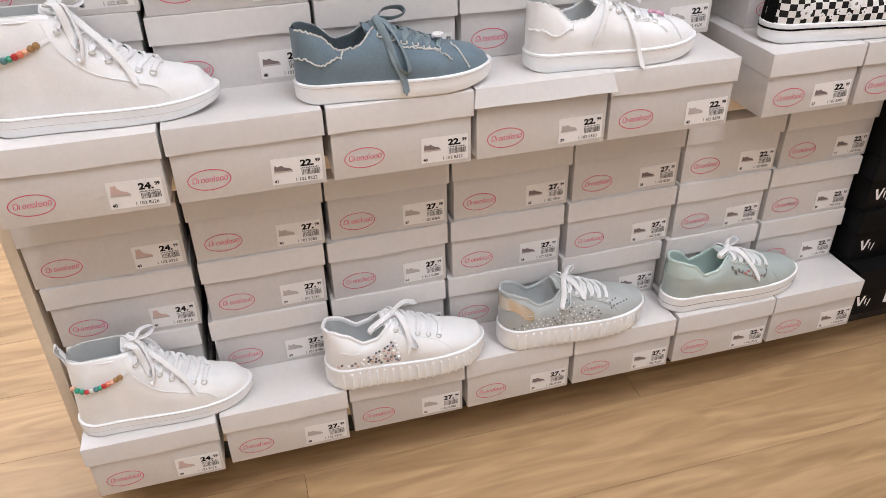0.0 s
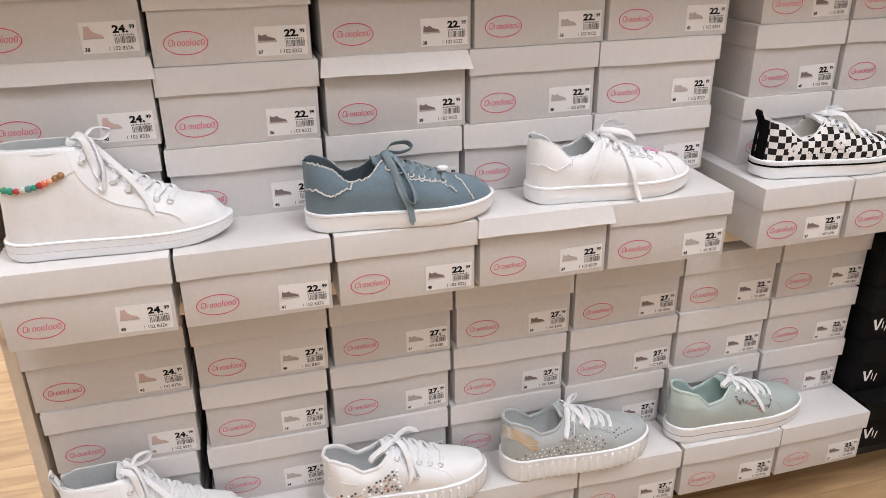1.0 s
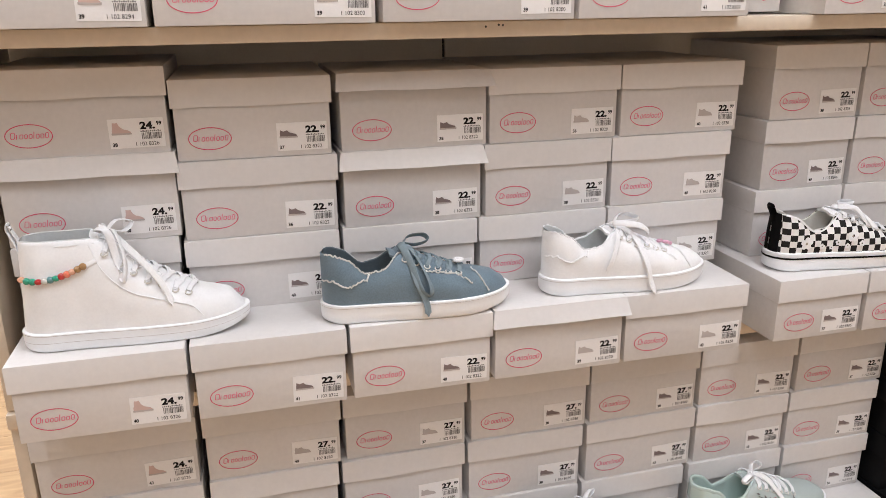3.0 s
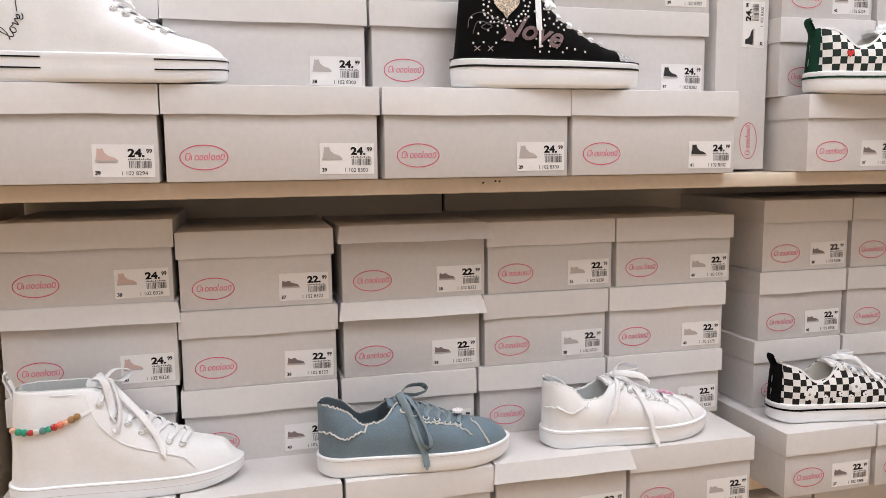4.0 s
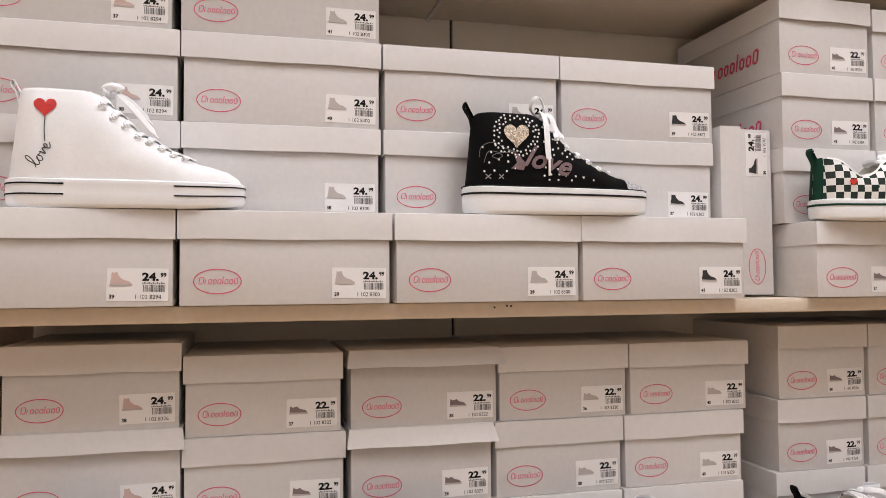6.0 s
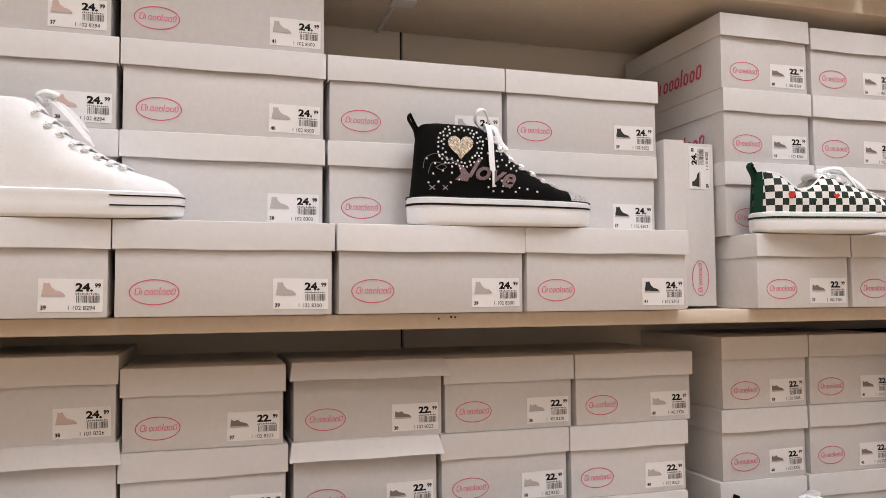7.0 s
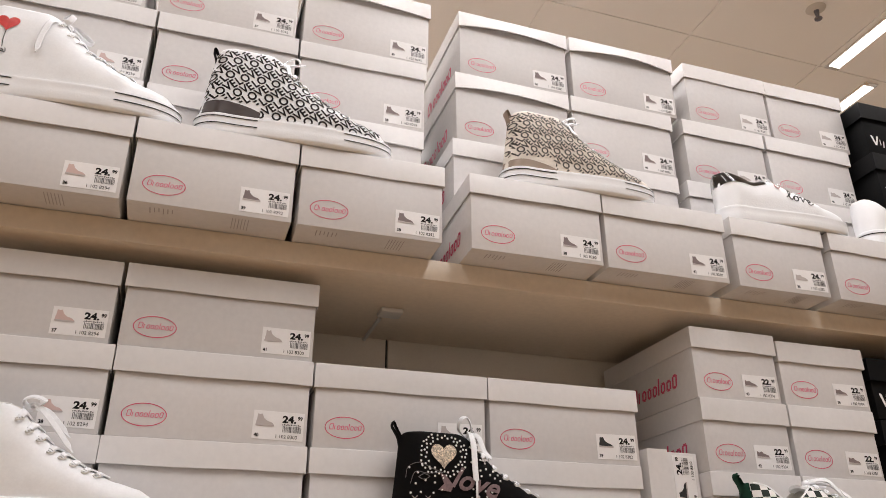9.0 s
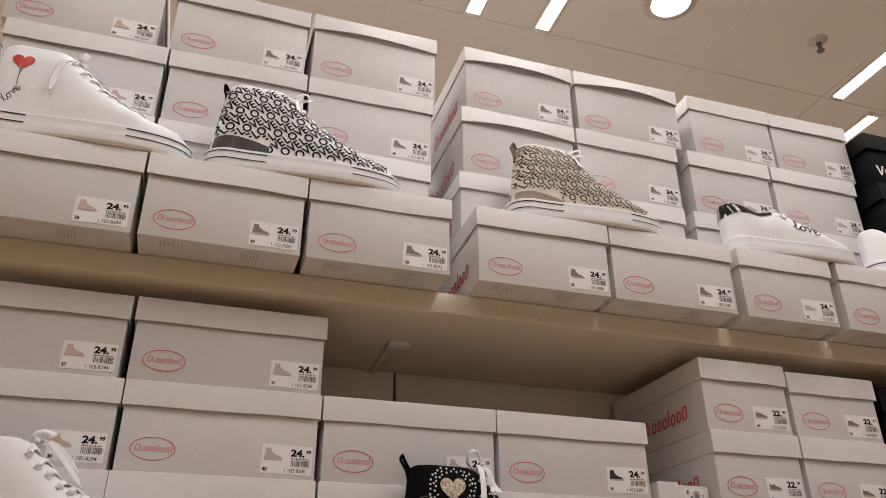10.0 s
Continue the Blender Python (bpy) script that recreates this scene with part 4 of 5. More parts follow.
def cursive(sh, x, z, size, angle, width, label, mat=INK):
    """The word love in one joined pen stroke on the outer side, its middle at x, z."""
    pen = [(0.0, 0.10), (0.30, 0.45), (0.46, 0.95), (0.34, 1.12), (0.20, 0.80), (0.20, 0.22), (0.36, 0.02), (0.58, 0.30), (0.74, 0.46), (0.58, 0.34), (0.56, 0.08), (0.72, 0.0), (0.88, 0.20), (0.80, 0.44), (1.02, 0.36), (1.12, 0.44),
           (1.18, 0.04), (1.36, 0.40), (1.46, 0.38), (1.62, 0.18), (1.78, 0.30), (1.72, 0.46), (1.58, 0.34), (1.60, 0.06), (1.76, 0.0), (2.0, 0.20)]
    ca, sa = math.cos(radians(angle)), math.sin(radians(angle))
    pts = [((a - 1.0) * size, (b - 0.35) * size) for a, b in pen]
    sh.line("script_print", [(x + a * ca - b * sa, z + a * sa + b * ca) for a, b in pts], width, mat, label, 0.0012, 0.0006)


def high(h, s):
    """Profile of a high sneaker: collar height h, sole s."""
    return [(0, h), (0.04, h + 0.001), (0.32, h), (0.385, h - 0.003), (0.456, h * 0.83), (0.565, h * 0.64), (0.72, h * 0.475), (0.83, h * 0.405), (0.92, h * 0.36), (0.975, s + 0.012), (1.0, s + 0.003)]


def low(h, s, collar, peak=None):
    """Profile of a low sneaker: heel height h, dip at the ankle, throat, toe."""
    p = peak or h
    return [(0, h), (0.05, h), (0.12, h * 0.93), (0.22, collar), (0.30, collar + 0.004), (0.40, p), (0.55, p * 0.83), (0.70, p * 0.67), (0.82, p * 0.61), (0.91, p * 0.55), (0.97, s + 0.016), (1.0, s + 0.003)]


HIGHMOUTH = [(0, 0.0), (0.03, 0.018), (0.10, 0.026), (0.31, 0.026), (0.40, 0.014), (0.73, 0.009), (0.77, 0.0), (1, 0)]
LOWMOUTH = [(0, 0.0), (0.03, 0.018), (0.10, 0.025), (0.32, 0.028), (0.42, 0.014), (0.69, 0.008), (0.73, 0.0), (1, 0)]


def seams(sh, pts, label="", mat=None, width=0.0012):
    for p in pts:
        sh.line("seam", p, width, mat or sh.upper.data.materials[0], label, 0.0007, 0.0011)


def beaded_high(x, y, z, L, turn):
    s = Shoe("high_top_sneaker", pose(x, y, z, 0, 0, turn), "white canvas high-top sneaker with colourful bead chain", L, 0.023, high(0.147, 0.023), HIGHMOUTH, (0.375, 0.75), CANVAS, LINING, laces=7, rake=0.008)
    s.tab(CANVAS, 0.022, 0.006, 0.013)
    s.stripe(0.0, 1.0, 0.88, 0.90, PIC_LIGHT, off=0.0036)
    s.stripe(0.714, 0.728, 0.10, 0.86, PIC_LIGHT, off=0.0034)
    s.stripe(0.0, 1.0, 0.50, 0.515, PIC_LIGHT, off=0.0034)
    seams(s, [[(0.335 * L, 0.140), (0.38 * L, 0.106), (0.48 * L, 0.076), (0.62 * L, 0.060), (0.74 * L, 0.048), (0.79 * L, 0.032)], [(0.02 * L, 0.142), (0.20 * L, 0.141), (0.36 * L, 0.141)]])
    s.bow([[(-0.010, -0.014, 0.016), (0.004, -0.026, 0.014), (0.012, -0.030, -0.030), (0.018, -0.034, -0.058), (0.022, -0.034, -0.030), (0.012, -0.014, 0.004)], [(0.012, 0.012, 0.022), (0.030, 0.024, 0.010), (0.020, 0.018, -0.006)]],
          [[(0.020, -0.016, -0.014), (0.048, -0.032, -0.044), (0.066, -0.040, -0.072), (0.074, -0.044, -0.096)], [(-0.006, 0.014, 0.008), (0.01, 0.03, -0.02), (0.03, 0.036, -0.05)]], 0.0095)
    order = (6, 1, 1, 2, 3, 4, 1, 2, 0, 6, 5, 5)
    for k, c in enumerate(order):
        u = 0.045 + 0.0235 * k
        p = s.side(u * L, 0.099 + 0.014 * (k / 11) ** 1.5 - 0.004 * math.sin(math.pi * k / 11), 0.0035)
        bm = bmesh.new()
        bmesh.ops.create_uvsphere(bm, u_segments=12, v_segments=8, radius=0.0046, matrix=Matrix.Translation(p) @ Matrix.Diagonal((1.0, 0.85, 1.0 if k % 3 else 0.85, 1)))
        part("bead", bm, BEADS[c], s.root, "glossy plastic bead")
    s.line("bead_strap", [(0.30 * L, 0.112), (0.36 * L, 0.120)], 0.006, CANVAS, "white strap holding the beads")
    return s


def frayed_low(x, y, z, L, turn, mat, lace, lining, label, blue):
    s = Shoe("low_sneaker", pose(x, y, z, 0, 0, turn), label, L, 0.025, low(0.100, 0.025, 0.070, 0.094), LOWMOUTH, (0.40, 0.72), mat, lining, lace_mat=lace, laces=6)
    rng = random.Random(3)
    rim = [s.at(u, 1, -1, 0.0006) for u in [0.02 + 0.42 * i / 60 for i in range(61)]]
    trim = FRAY if blue else CANVAS

    def fringe(pts):
        pts = [p + Vector((0, -0.0008, rng.uniform(-0.0016, 0.0018))) for p in pts]
        part("frayed_trim", ribbon(pts, 0.0024, 0.0012, (0, -1, 0.3)), trim, s.root, "frayed cotton edge")
    fringe(rim)
    fringe([s.at(u, 1, 1, 0.0006) for u in [0.02 + 0.42 * i / 60 for i in range(61)]])
    fringe([s.side(L * u, 0.060 + 0.004 * math.sin(u * 38), 0.001) for u in [0.005 + 0.21 * i / 30 for i in range(31)]] + [s.side(L * (0.215 + 0.02 * i / 6), 0.060 + 0.012 * i / 6, 0.001) for i in range(1, 7)])
    fringe([s.side(L * u, 0.072 - 0.017 * ((u - 0.50) / 0.27) - 0.010 * max(0, (u - 0.70) / 0.07), 0.001) for u in [0.50 + 0.27 * i / 30 for i in range(31)]])
    fringe([s.at(0.79 + 0.07 * (i / 12), 0.95 - 0.8 * i / 12, -1, 0.001) for i in range(13)])
    s.stripe(0.0, 1.0, 0.84, 0.855, PIC_LIGHT, off=0.0037)
    if blue:
        s.bow([[(-0.004, -0.016, 0.012), (0.004, -0.034, -0.014), (0.014, -0.040, -0.050), (0.030, -0.044, -0.062), (0.030, -0.040, -0.044), (0.012, -0.020, -0.004)], [(0.010, 0.012, 0.018), (0.034, 0.020, 0.016), (0.040, 0.014, 0.002), (0.022, 0.006, -0.002)]],
              [[(0.004, -0.020, -0.006), (0.012, -0.040, -0.040), (0.024, -0.046, -0.072), (0.026, -0.050, -0.092)]], 0.011)
        bm = bmesh.new()
        for k in range(11):
            c = Vector((0.725 * L + 0.0055 * math.cos(k * 0.571) * (k < 10), 0.0055 * math.sin(k * 0.571) * (k < 10) - 0.004, s.height(0.725) + 0.010))
            bmesh.ops.create_icosphere(bm, subdivisions=1, radius=0.0032, matrix=Matrix.Translation(c))
        part("rhinestone_charm", bm, RHINESTONE, s.root, "sparkling rhinestone lace charm", False)
    else:
        s.bow([[(-0.006, -0.014, 0.012), (0.010, -0.026, 0.016), (0.034, -0.028, 0.004), (0.048, -0.024, -0.010), (0.030, -0.018, 0.002)], [(0.012, 0.012, 0.020), (0.034, 0.020, 0.018), (0.048, 0.014, 0.002)]],
              [[(-0.006, -0.022, -0.010), (-0.018, -0.034, -0.040), (-0.028, -0.040, -0.062)], [(0.022, -0.024, -0.012), (0.036, -0.042, -0.050), (0.044, -0.050, -0.080), (0.050, -0.056, -0.100)]], 0.0095)
        bm = bmesh.new()
        for k in range(7):
            bmesh.ops.create_icosphere(bm, subdivisions=2, radius=0.0032, matrix=Matrix.Translation((0.70 * L + 0.0035 * k, -0.010 + 0.002 * (k % 3), s.height(0.70 + 0.012 * k) + 0.007 - 0.0004 * k)))
        part("bead_charm", bm, PINKFLUFF, s.root, "small pink and lilac lace beads")
    return s


def check_low(x, y, z, L, turn, green):
    mat = CHECKGREEN if green else CHECKBLACK
    dark = GREEN if green else BLACKCANVAS
    lab = "green and white checked canvas low sneaker with hearts" if green else "black and white checked low sneaker with flowers"
    s = Shoe("low_sneaker", pose(x, y, z, 0, 0, turn), lab, L, 0.028, low(0.095, 0.028, 0.067, 0.093), LOWMOUTH, (0.40, 0.72), mat, LININGWHITE, tongue_mat=CANVAS, laces=6, stand=0.25, rake=0.006)
    s.tab(dark, 0.016, 0.006, 0.016)
    s.patch("heel_strip", 0.0, 0.022, lambda u: 0.02, lambda u: 0.99, dark, "plain dark heel strip")
    s.stripe(0.0, 0.80 if green else 1.0, 0.66, 0.76, dark, off=0.0040)
    if green:
        s.patch("toe_cap", 0.90, 0.995, lambda u: 0.0, lambda u: 0.72, RUBBER, "white rubber toe bumper")
        for cx, cz, r in ((0.165, 0.056, 0.0060), (0.43, 0.055, 0.0050), (0.30, 0.048, 0.0034), (0.52, 0.052, 0.0036)):
            s.decal("heart_print", heart(cx * L, cz, r), RED if r > 0.004 else GREEN, "small printed heart", 0.0018)
    else:
        for cx, cz, r in ((0.17, 0.048, 0.0082), (0.46, 0.058, 0.0078), (0.27, 0.042, 0.0038), (0.37, 0.048, 0.0040), (0.43, 0.042, 0.0034), (0.52, 0.045, 0.0040), (0.33, 0.040, 0.0030)):
            polys = []
            for k in range(5):
                a = 2 * math.pi * k / 5 + 0.3
                px, pz = cx * L + r * 0.8 * math.cos(a), cz + r * 0.8 * math.sin(a)
                polys.append([(px + r * 0.55 * math.cos(2 * math.pi * j / 10), pz + r * 0.55 * math.sin(2 * math.pi * j / 10)) for j in range(10)])
            s.decal("flower_patch", polys, LEATHER, "white five-petal flower", 0.0020)
            s.gems("flower_centre", [(cx * L, cz)], r * 0.3, GOLD)
    s.line("collar_piping", [(0.05 * L, s.height(0.05) - 0.001), (0.12 * L, s.height(0.12) - 0.001), (0.22 * L, s.height(0.22) - 0.001), (0.30 * L, s.height(0.30) - 0.001), (0.39 * L, s.height(0.39) - 0.001)], 0.0030, CANVAS, "white collar binding")
    s.bow([[(0.004, -0.014, 0.012), (0.020, -0.024, 0.010), (0.036, -0.028, -0.016), (0.044, -0.028, -0.026), (0.030, -0.018, -0.004)], [(0.012, 0.012, 0.016), (0.034, 0.018, 0.012), (0.040, 0.010, 0.0)]], [[(0.020, -0.014, 0.002), (0.044, -0.026, -0.018), (0.058, -0.030, -0.034)]], 0.0095)
    return s


def platform_low(x, y, z, L, turn, gem):
    mat = GREYSUEDE if gem else LEATHER
    lab = "pale grey suede platform sneaker with rhinestone dots" if gem else "white leather platform sneaker with scattered dark rhinestones"
    s = Shoe("platform_sneaker", pose(x, y, z, 0, 0, turn), lab, L, 0.040, low(0.115, 0.042, 0.086, 0.112), LOWMOUTH, (0.40, 0.70), mat, LINING, laces=6 if gem else 5, ridges=46, toe_lift=0.008, wide=0.046, heel=0.035)
    rng = random.Random(8 if gem else 4)
    s.stripe(0.0, 1.0, 0.85, 0.95, RUBBER, off=0.0038)
    s.collar(GREYSUEDE if gem else LEATHER)
    seams(s, [[(0.40 * L, 0.104), (0.48 * L, 0.092), (0.60 * L, 0.080), (0.70 * L, 0.066), (0.75 * L, 0.052)], [(0.02 * L, 0.084), (0.10 * L, 0.082), (0.18 * L, 0.076), (0.22 * L, 0.086)]])
    if gem:
        s.patch("heel_counter", 0.0, 0.18, lambda u: 0.34 + 0.08 * math.sin(u * 30), lambda u: 0.74 - 0.25 * (u / 0.2) ** 2, GOLD, "shiny pale gold heel piece")
        dots = [(0.06 * L + 0.0085 * (i + 0.5 * (j % 2)), 0.050 + 0.0075 * j) for i in range(19) for j in range(7)]
        dots = [(a, b) for a, b in dots if b < 0.058 + 0.10 * (a / L) - 0.02 * (a / L > 0.55) and b < s.height(a / L) - 0.016 and (a > 0.2 * L or b < 0.062) and a / L < 0.66]
        s.gems("rhinestones", [d for d in dots if rng.random() < 0.85], 0.0017, GREYSTONE, "dark glinting rhinestones")
        s.gems("rhinestones", [d for d in dots if rng.random() < 0.5], 0.0018, RHINESTONE, "clear rhinestones")
        s.gems("rhinestones", [(0.70 * L + 0.0075 * i, 0.062 + 0.006 * j) for i in range(8) for j in range(4) if 0.062 + 0.006 * j < s.height(0.70 + 0.0075 * i / L) - 0.004], 0.0018, GREYSTONE, "dark glinting rhinestones")
        s.bow([[(-0.008, -0.016, 0.008), (-0.014, -0.030, -0.014), (-0.020, -0.034, -0.034), (-0.006, -0.034, -0.030), (0.002, -0.020, -0.006)], [(0.010, 0.012, 0.014), (0.026, 0.024, 0.008), (0.022, 0.016, 0.0)]], [[(0.006, -0.016, 0.004), (0.018, -0.028, -0.012), (0.026, -0.034, -0.030)]], 0.0095)
    else:
        spots = scatter(rng, 46, 0.05 * L, 0.42 * L, 0.050, 0.090, lambda a, b: b < 0.056 + 0.034 * max(0, (a / L - 0.14) / 0.25) and b < s.height(a / L) - 0.006, 0.0050)
        s.gems("rhinestones", spots[::2], 0.0025, GREYSTONE, "dark glinting rhinestones")
        s.gems("rhinestones", spots[1::4], 0.0032, RHINESTONE, "clear rhinestones")
        s.gems("rhinestones", spots[3::4], 0.0030, PIC_ROSE, "rose tinted rhinestones")
        s.bow([[(-0.016, -0.014, 0.008), (-0.040, -0.024, -0.004), (-0.044, -0.024, -0.014), (-0.020, -0.016, -0.006)], [(0.008, -0.016, 0.010), (0.016, -0.036, -0.012), (0.020, -0.042, -0.042), (0.030, -0.040, -0.040), (0.014, -0.020, -0.004)]],
              [[(0.012, 0.010, 0.008), (0.030, 0.024, 0.0), (0.050, 0.030, -0.014)], [(0.012, -0.018, 0.0), (0.018, -0.040, -0.034), (0.012, -0.046, -0.054)]], 0.0095)
    return s


def mint_low(x, y, z, L, turn):
    s = Shoe("low_sneaker", pose(x, y, z, 0, 0, turn), "grey-mint leather low sneaker with rose embroidery", L, 0.030, low(0.108, 0.030, 0.074, 0.102), LOWMOUTH, (0.40, 0.70), MINT, MINTSHINE, laces=6)
    s.patch("heel_counter", 0.0, 0.20, lambda u: 0.40 + 0.25 * (u / 0.2) ** 3, lambda u: 0.98 - 0.10 * (u / 0.2) ** 2, MINTSHINE, "glossy mint heel piece")
    s.collar(MINTSHINE)
    s.stripe(0.0, 1.0, 0.50, 0.53, GREYINK, off=0.0036)
    seams(s, [[(0.40 * L, 0.094), (0.50 * L, 0.082), (0.62 * L, 0.070), (0.72 * L, 0.056), (0.76 * L, 0.040)]])
    s.line("embroidery_stem", [(0.40 * L, 0.082), (0.47 * L, 0.072), (0.54 * L, 0.062), (0.62 * L, 0.057), (0.67 * L, 0.058)], 0.0012, GREYINK, "dark embroidered stem")
    rng = random.Random(2)
    for k in range(12):
        u = 0.40 + 0.27 * k / 11
        zc = 0.081 - 0.024 * min(1, (u - 0.40) / 0.2) + rng.uniform(-0.005, 0.005)
        a, r = rng.uniform(0, 6.28), rng.uniform(0.0042, 0.0070)
        leaf = [(u * L + r * math.cos(a), zc + r * math.sin(a)), (u * L + 0.4 * r * math.cos(a + 1.57), zc + 0.4 * r * math.sin(a + 1.57)), (u * L - r * math.cos(a), zc - r * math.sin(a)), (u * L + 0.4 * r * math.cos(a - 1.57), zc + 0.4 * r * math.sin(a - 1.57))]
        s.decal("embroidered_leaf", [leaf], ROSEPRINT if k in (4, 5, 6, 7, 9) else GREYINK, "embroidered leaf or petal", 0.0018)
    s.bow([[(-0.012, -0.012, 0.010), (-0.030, -0.020, 0.004), (-0.026, -0.020, -0.006), (-0.008, -0.014, -0.002)], [(0.008, 0.012, 0.016), (0.026, 0.020, 0.012), (0.030, 0.012, 0.0)]], [[(0.018, -0.018, -0.004), (0.040, -0.036, -0.034), (0.050, -0.042, -0.058)]], 0.0095)
    return s


def heart_high(x, y, z, L, turn, bow_low):
    s = Shoe("high_top_sneaker", pose(x, y, z, 0, 0, turn), "white canvas high-top sneaker with red heart balloon print", L, 0.031, high(0.156 if bow_low else 0.142, 0.031), HIGHMOUTH, (0.375, 0.76), CANVAS, LININGWHITE, laces=8, toe_lift=0.006, rake=0.010)
    s.tab(CANVAS, 0.014, 0.006, 0.013)
    for f in (0.42, 0.78):
        s.stripe(0.0, 0.25, f, f + 0.055, INK, off=0.0040)
        s.stripe(0.70, 1.0, f, f + 0.055, INK, off=0.0040)
    s.patch("heel_counter", 0.0, 0.22, lambda u: 0.0, lambda u: 0.20 - 0.14 * (u / 0.22) ** 4, LEATHER, "low smooth white heel piece")
    s.decal("heart_print", heart(0.165 * L, 0.121 if bow_low else 0.119, 0.0152 if bow_low else 0.0128), RED, "red heart balloon print", 0.0016)
    s.line("balloon_string", [(0.166 * L, 0.107), (0.164 * L, 0.092), (0.168 * L, 0.078)], 0.0010, INK, "thin printed string")
    cursive(s, 0.150 * L, 0.063, 0.0165, 62, 0.0011, "black printed script word love")
    if bow_low:
        s.bow([[(-0.004, -0.012, 0.012), (0.010, -0.026, 0.008), (0.004, -0.030, -0.012), (-0.004, -0.020, -0.006)], [(0.012, 0.010, 0.012), (0.034, 0.018, -0.006), (0.026, 0.012, -0.012)]], [[(-0.014, -0.026, -0.018), (-0.022, -0.036, -0.048), (-0.024, -0.044, -0.084)]], 0.009)
    else:
        s.bow([[(-0.006, -0.010, 0.014), (0.006, -0.016, 0.022), (0.020, -0.016, 0.012), (0.010, -0.008, 0.002)]], [[(0.010, -0.012, 0.004), (0.034, -0.020, -0.022), (0.062, -0.028, -0.056)], [(0.02, 0.012, 0.0), (0.05, 0.02, -0.03)]], 0.0085)
    return s


def black_high(x, y, z, L, turn):
    s = Shoe("high_top_sneaker", pose(x, y, z, 0, 0, turn), "black canvas high-top sneaker with glitter heart and studs", L, 0.034, high(0.139, 0.034), HIGHMOUTH, (0.375, 0.77), BLACKCANVAS, BLACKCANVAS, laces=7, toe_lift=0.004, rake=0.010, stand=1.0)
    s.tab(BLACKCANVAS, 0.018, 0.008, 0.012)
    s.stripe(0.0, 1.0, 0.70, 0.775, INK, off=0.0040)
    s.stripe(0.0, 1.0, 0.985, 1.03, INK, off=0.0040)
    s.patch("toe_cap", 0.845, 0.997, lambda u: 0.05, lambda u: 0.999, GLITTERSILVER, "silver glitter toe cap")
    s.decal("heart_patch", heart(0.235 * L, 0.108, 0.0185), GLITTERGOLD, "pale gold glitter heart", 0.0020)
    rng = random.Random(6)
    hx, hz = 0.235 * L, 0.109

    def ring(a, b):
        d = math.hypot((a - hx) / 1.15, b - hz)
        return 0.021 < d < 0.031 and b > 0.080 and b < s.height(a / L) - 0.003
    studs = scatter(rng, 74, 0.05 * L, 0.40 * L, 0.080, 0.140, ring, 0.0046)
    studs += scatter(rng, 16, 0.06 * L, 0.24 * L, 0.058, 0.10, lambda a, b: b < s.height(a / L) - 0.012, 0.012)
    studs += scatter(rng, 60, 0.38 * L, 0.80 * L, 0.047, 0.115, lambda a, b: b < s.height(a / L) - 0.013 and abs(b - (0.074 - 0.16 * (a - 0.375 * L))) > 0.008 + 0.05 * max(0.0, a / L - 0.53), 0.0075)
    s.gems("studs", studs, 0.0017, RHINESTONE, "clear glittering studs")
    s.writing(SCRIPT_BOLD, 0.385 * L, 0.060, -14, "faded mauve printed word love", MAUVE, 0.0018)
    s.decal("swoosh_print", [[(0.215 * L, 0.084), (0.245 * L, 0.081), (0.285 * L, 0.068), (0.270 * L, 0.060), (0.205 * L, 0.062), (0.235 * L, 0.070)]], MAUVE, "faded mauve printed crescent")
    s.line("line_print", [(0.105 * L, 0.078), (0.13 * L, 0.082), (0.16 * L, 0.079), (0.13 * L, 0.075), (0.105 * L, 0.078)], 0.0009, GREYINK, "thin grey printed line")
    for cx in (0.09, 0.155):
        for d in (-1, 1):
            s.line("cross_print", [(cx * L - 0.0035, 0.051 - 0.003 * d), (cx * L, 0.051), (cx * L + 0.0035, 0.051 + 0.003 * d)], 0.0009, PIC_LIGHT, "small printed cross")
    s.line("line_print", [(0.05 * L, 0.078), (0.06 * L, 0.092), (0.11 * L, 0.097), (0.17 * L, 0.090), (0.23 * L, 0.084)], 0.0009, GREYINK, "thin grey printed line")
    s.line("line_print", [(0.07 * L, 0.070), (0.09 * L, 0.085), (0.15 * L, 0.083), (0.22 * L, 0.085)], 0.0009, GREYINK, "thin grey printed line")
    s.bow([[(-0.014, -0.008, 0.010), (-0.012, -0.014, 0.024), (-0.002, -0.014, 0.026), (0.006, -0.008, 0.010)]], [[(0.000, -0.018, 0.004), (-0.001, -0.034, -0.014), (-0.002, -0.036, -0.050), (-0.001, -0.036, -0.068)], [(0.014, -0.010, 0.002), (0.022, -0.016, -0.02), (0.03, -0.022, -0.032)]], 0.0105)
    tip = s.knot + Vector((-0.001, 0, -0.074))
    tip.y = s.side(tip.x, tip.z).y - 0.004
    part("lace_tip", block(tip.x - 0.0016, tip.x + 0.0016, tip.y - 0.001, tip.y + 0.001, tip.z - 0.014, tip.z + 0.010, 0.0006), LEATHER, s.root, "white plastic lace tip")
    return s


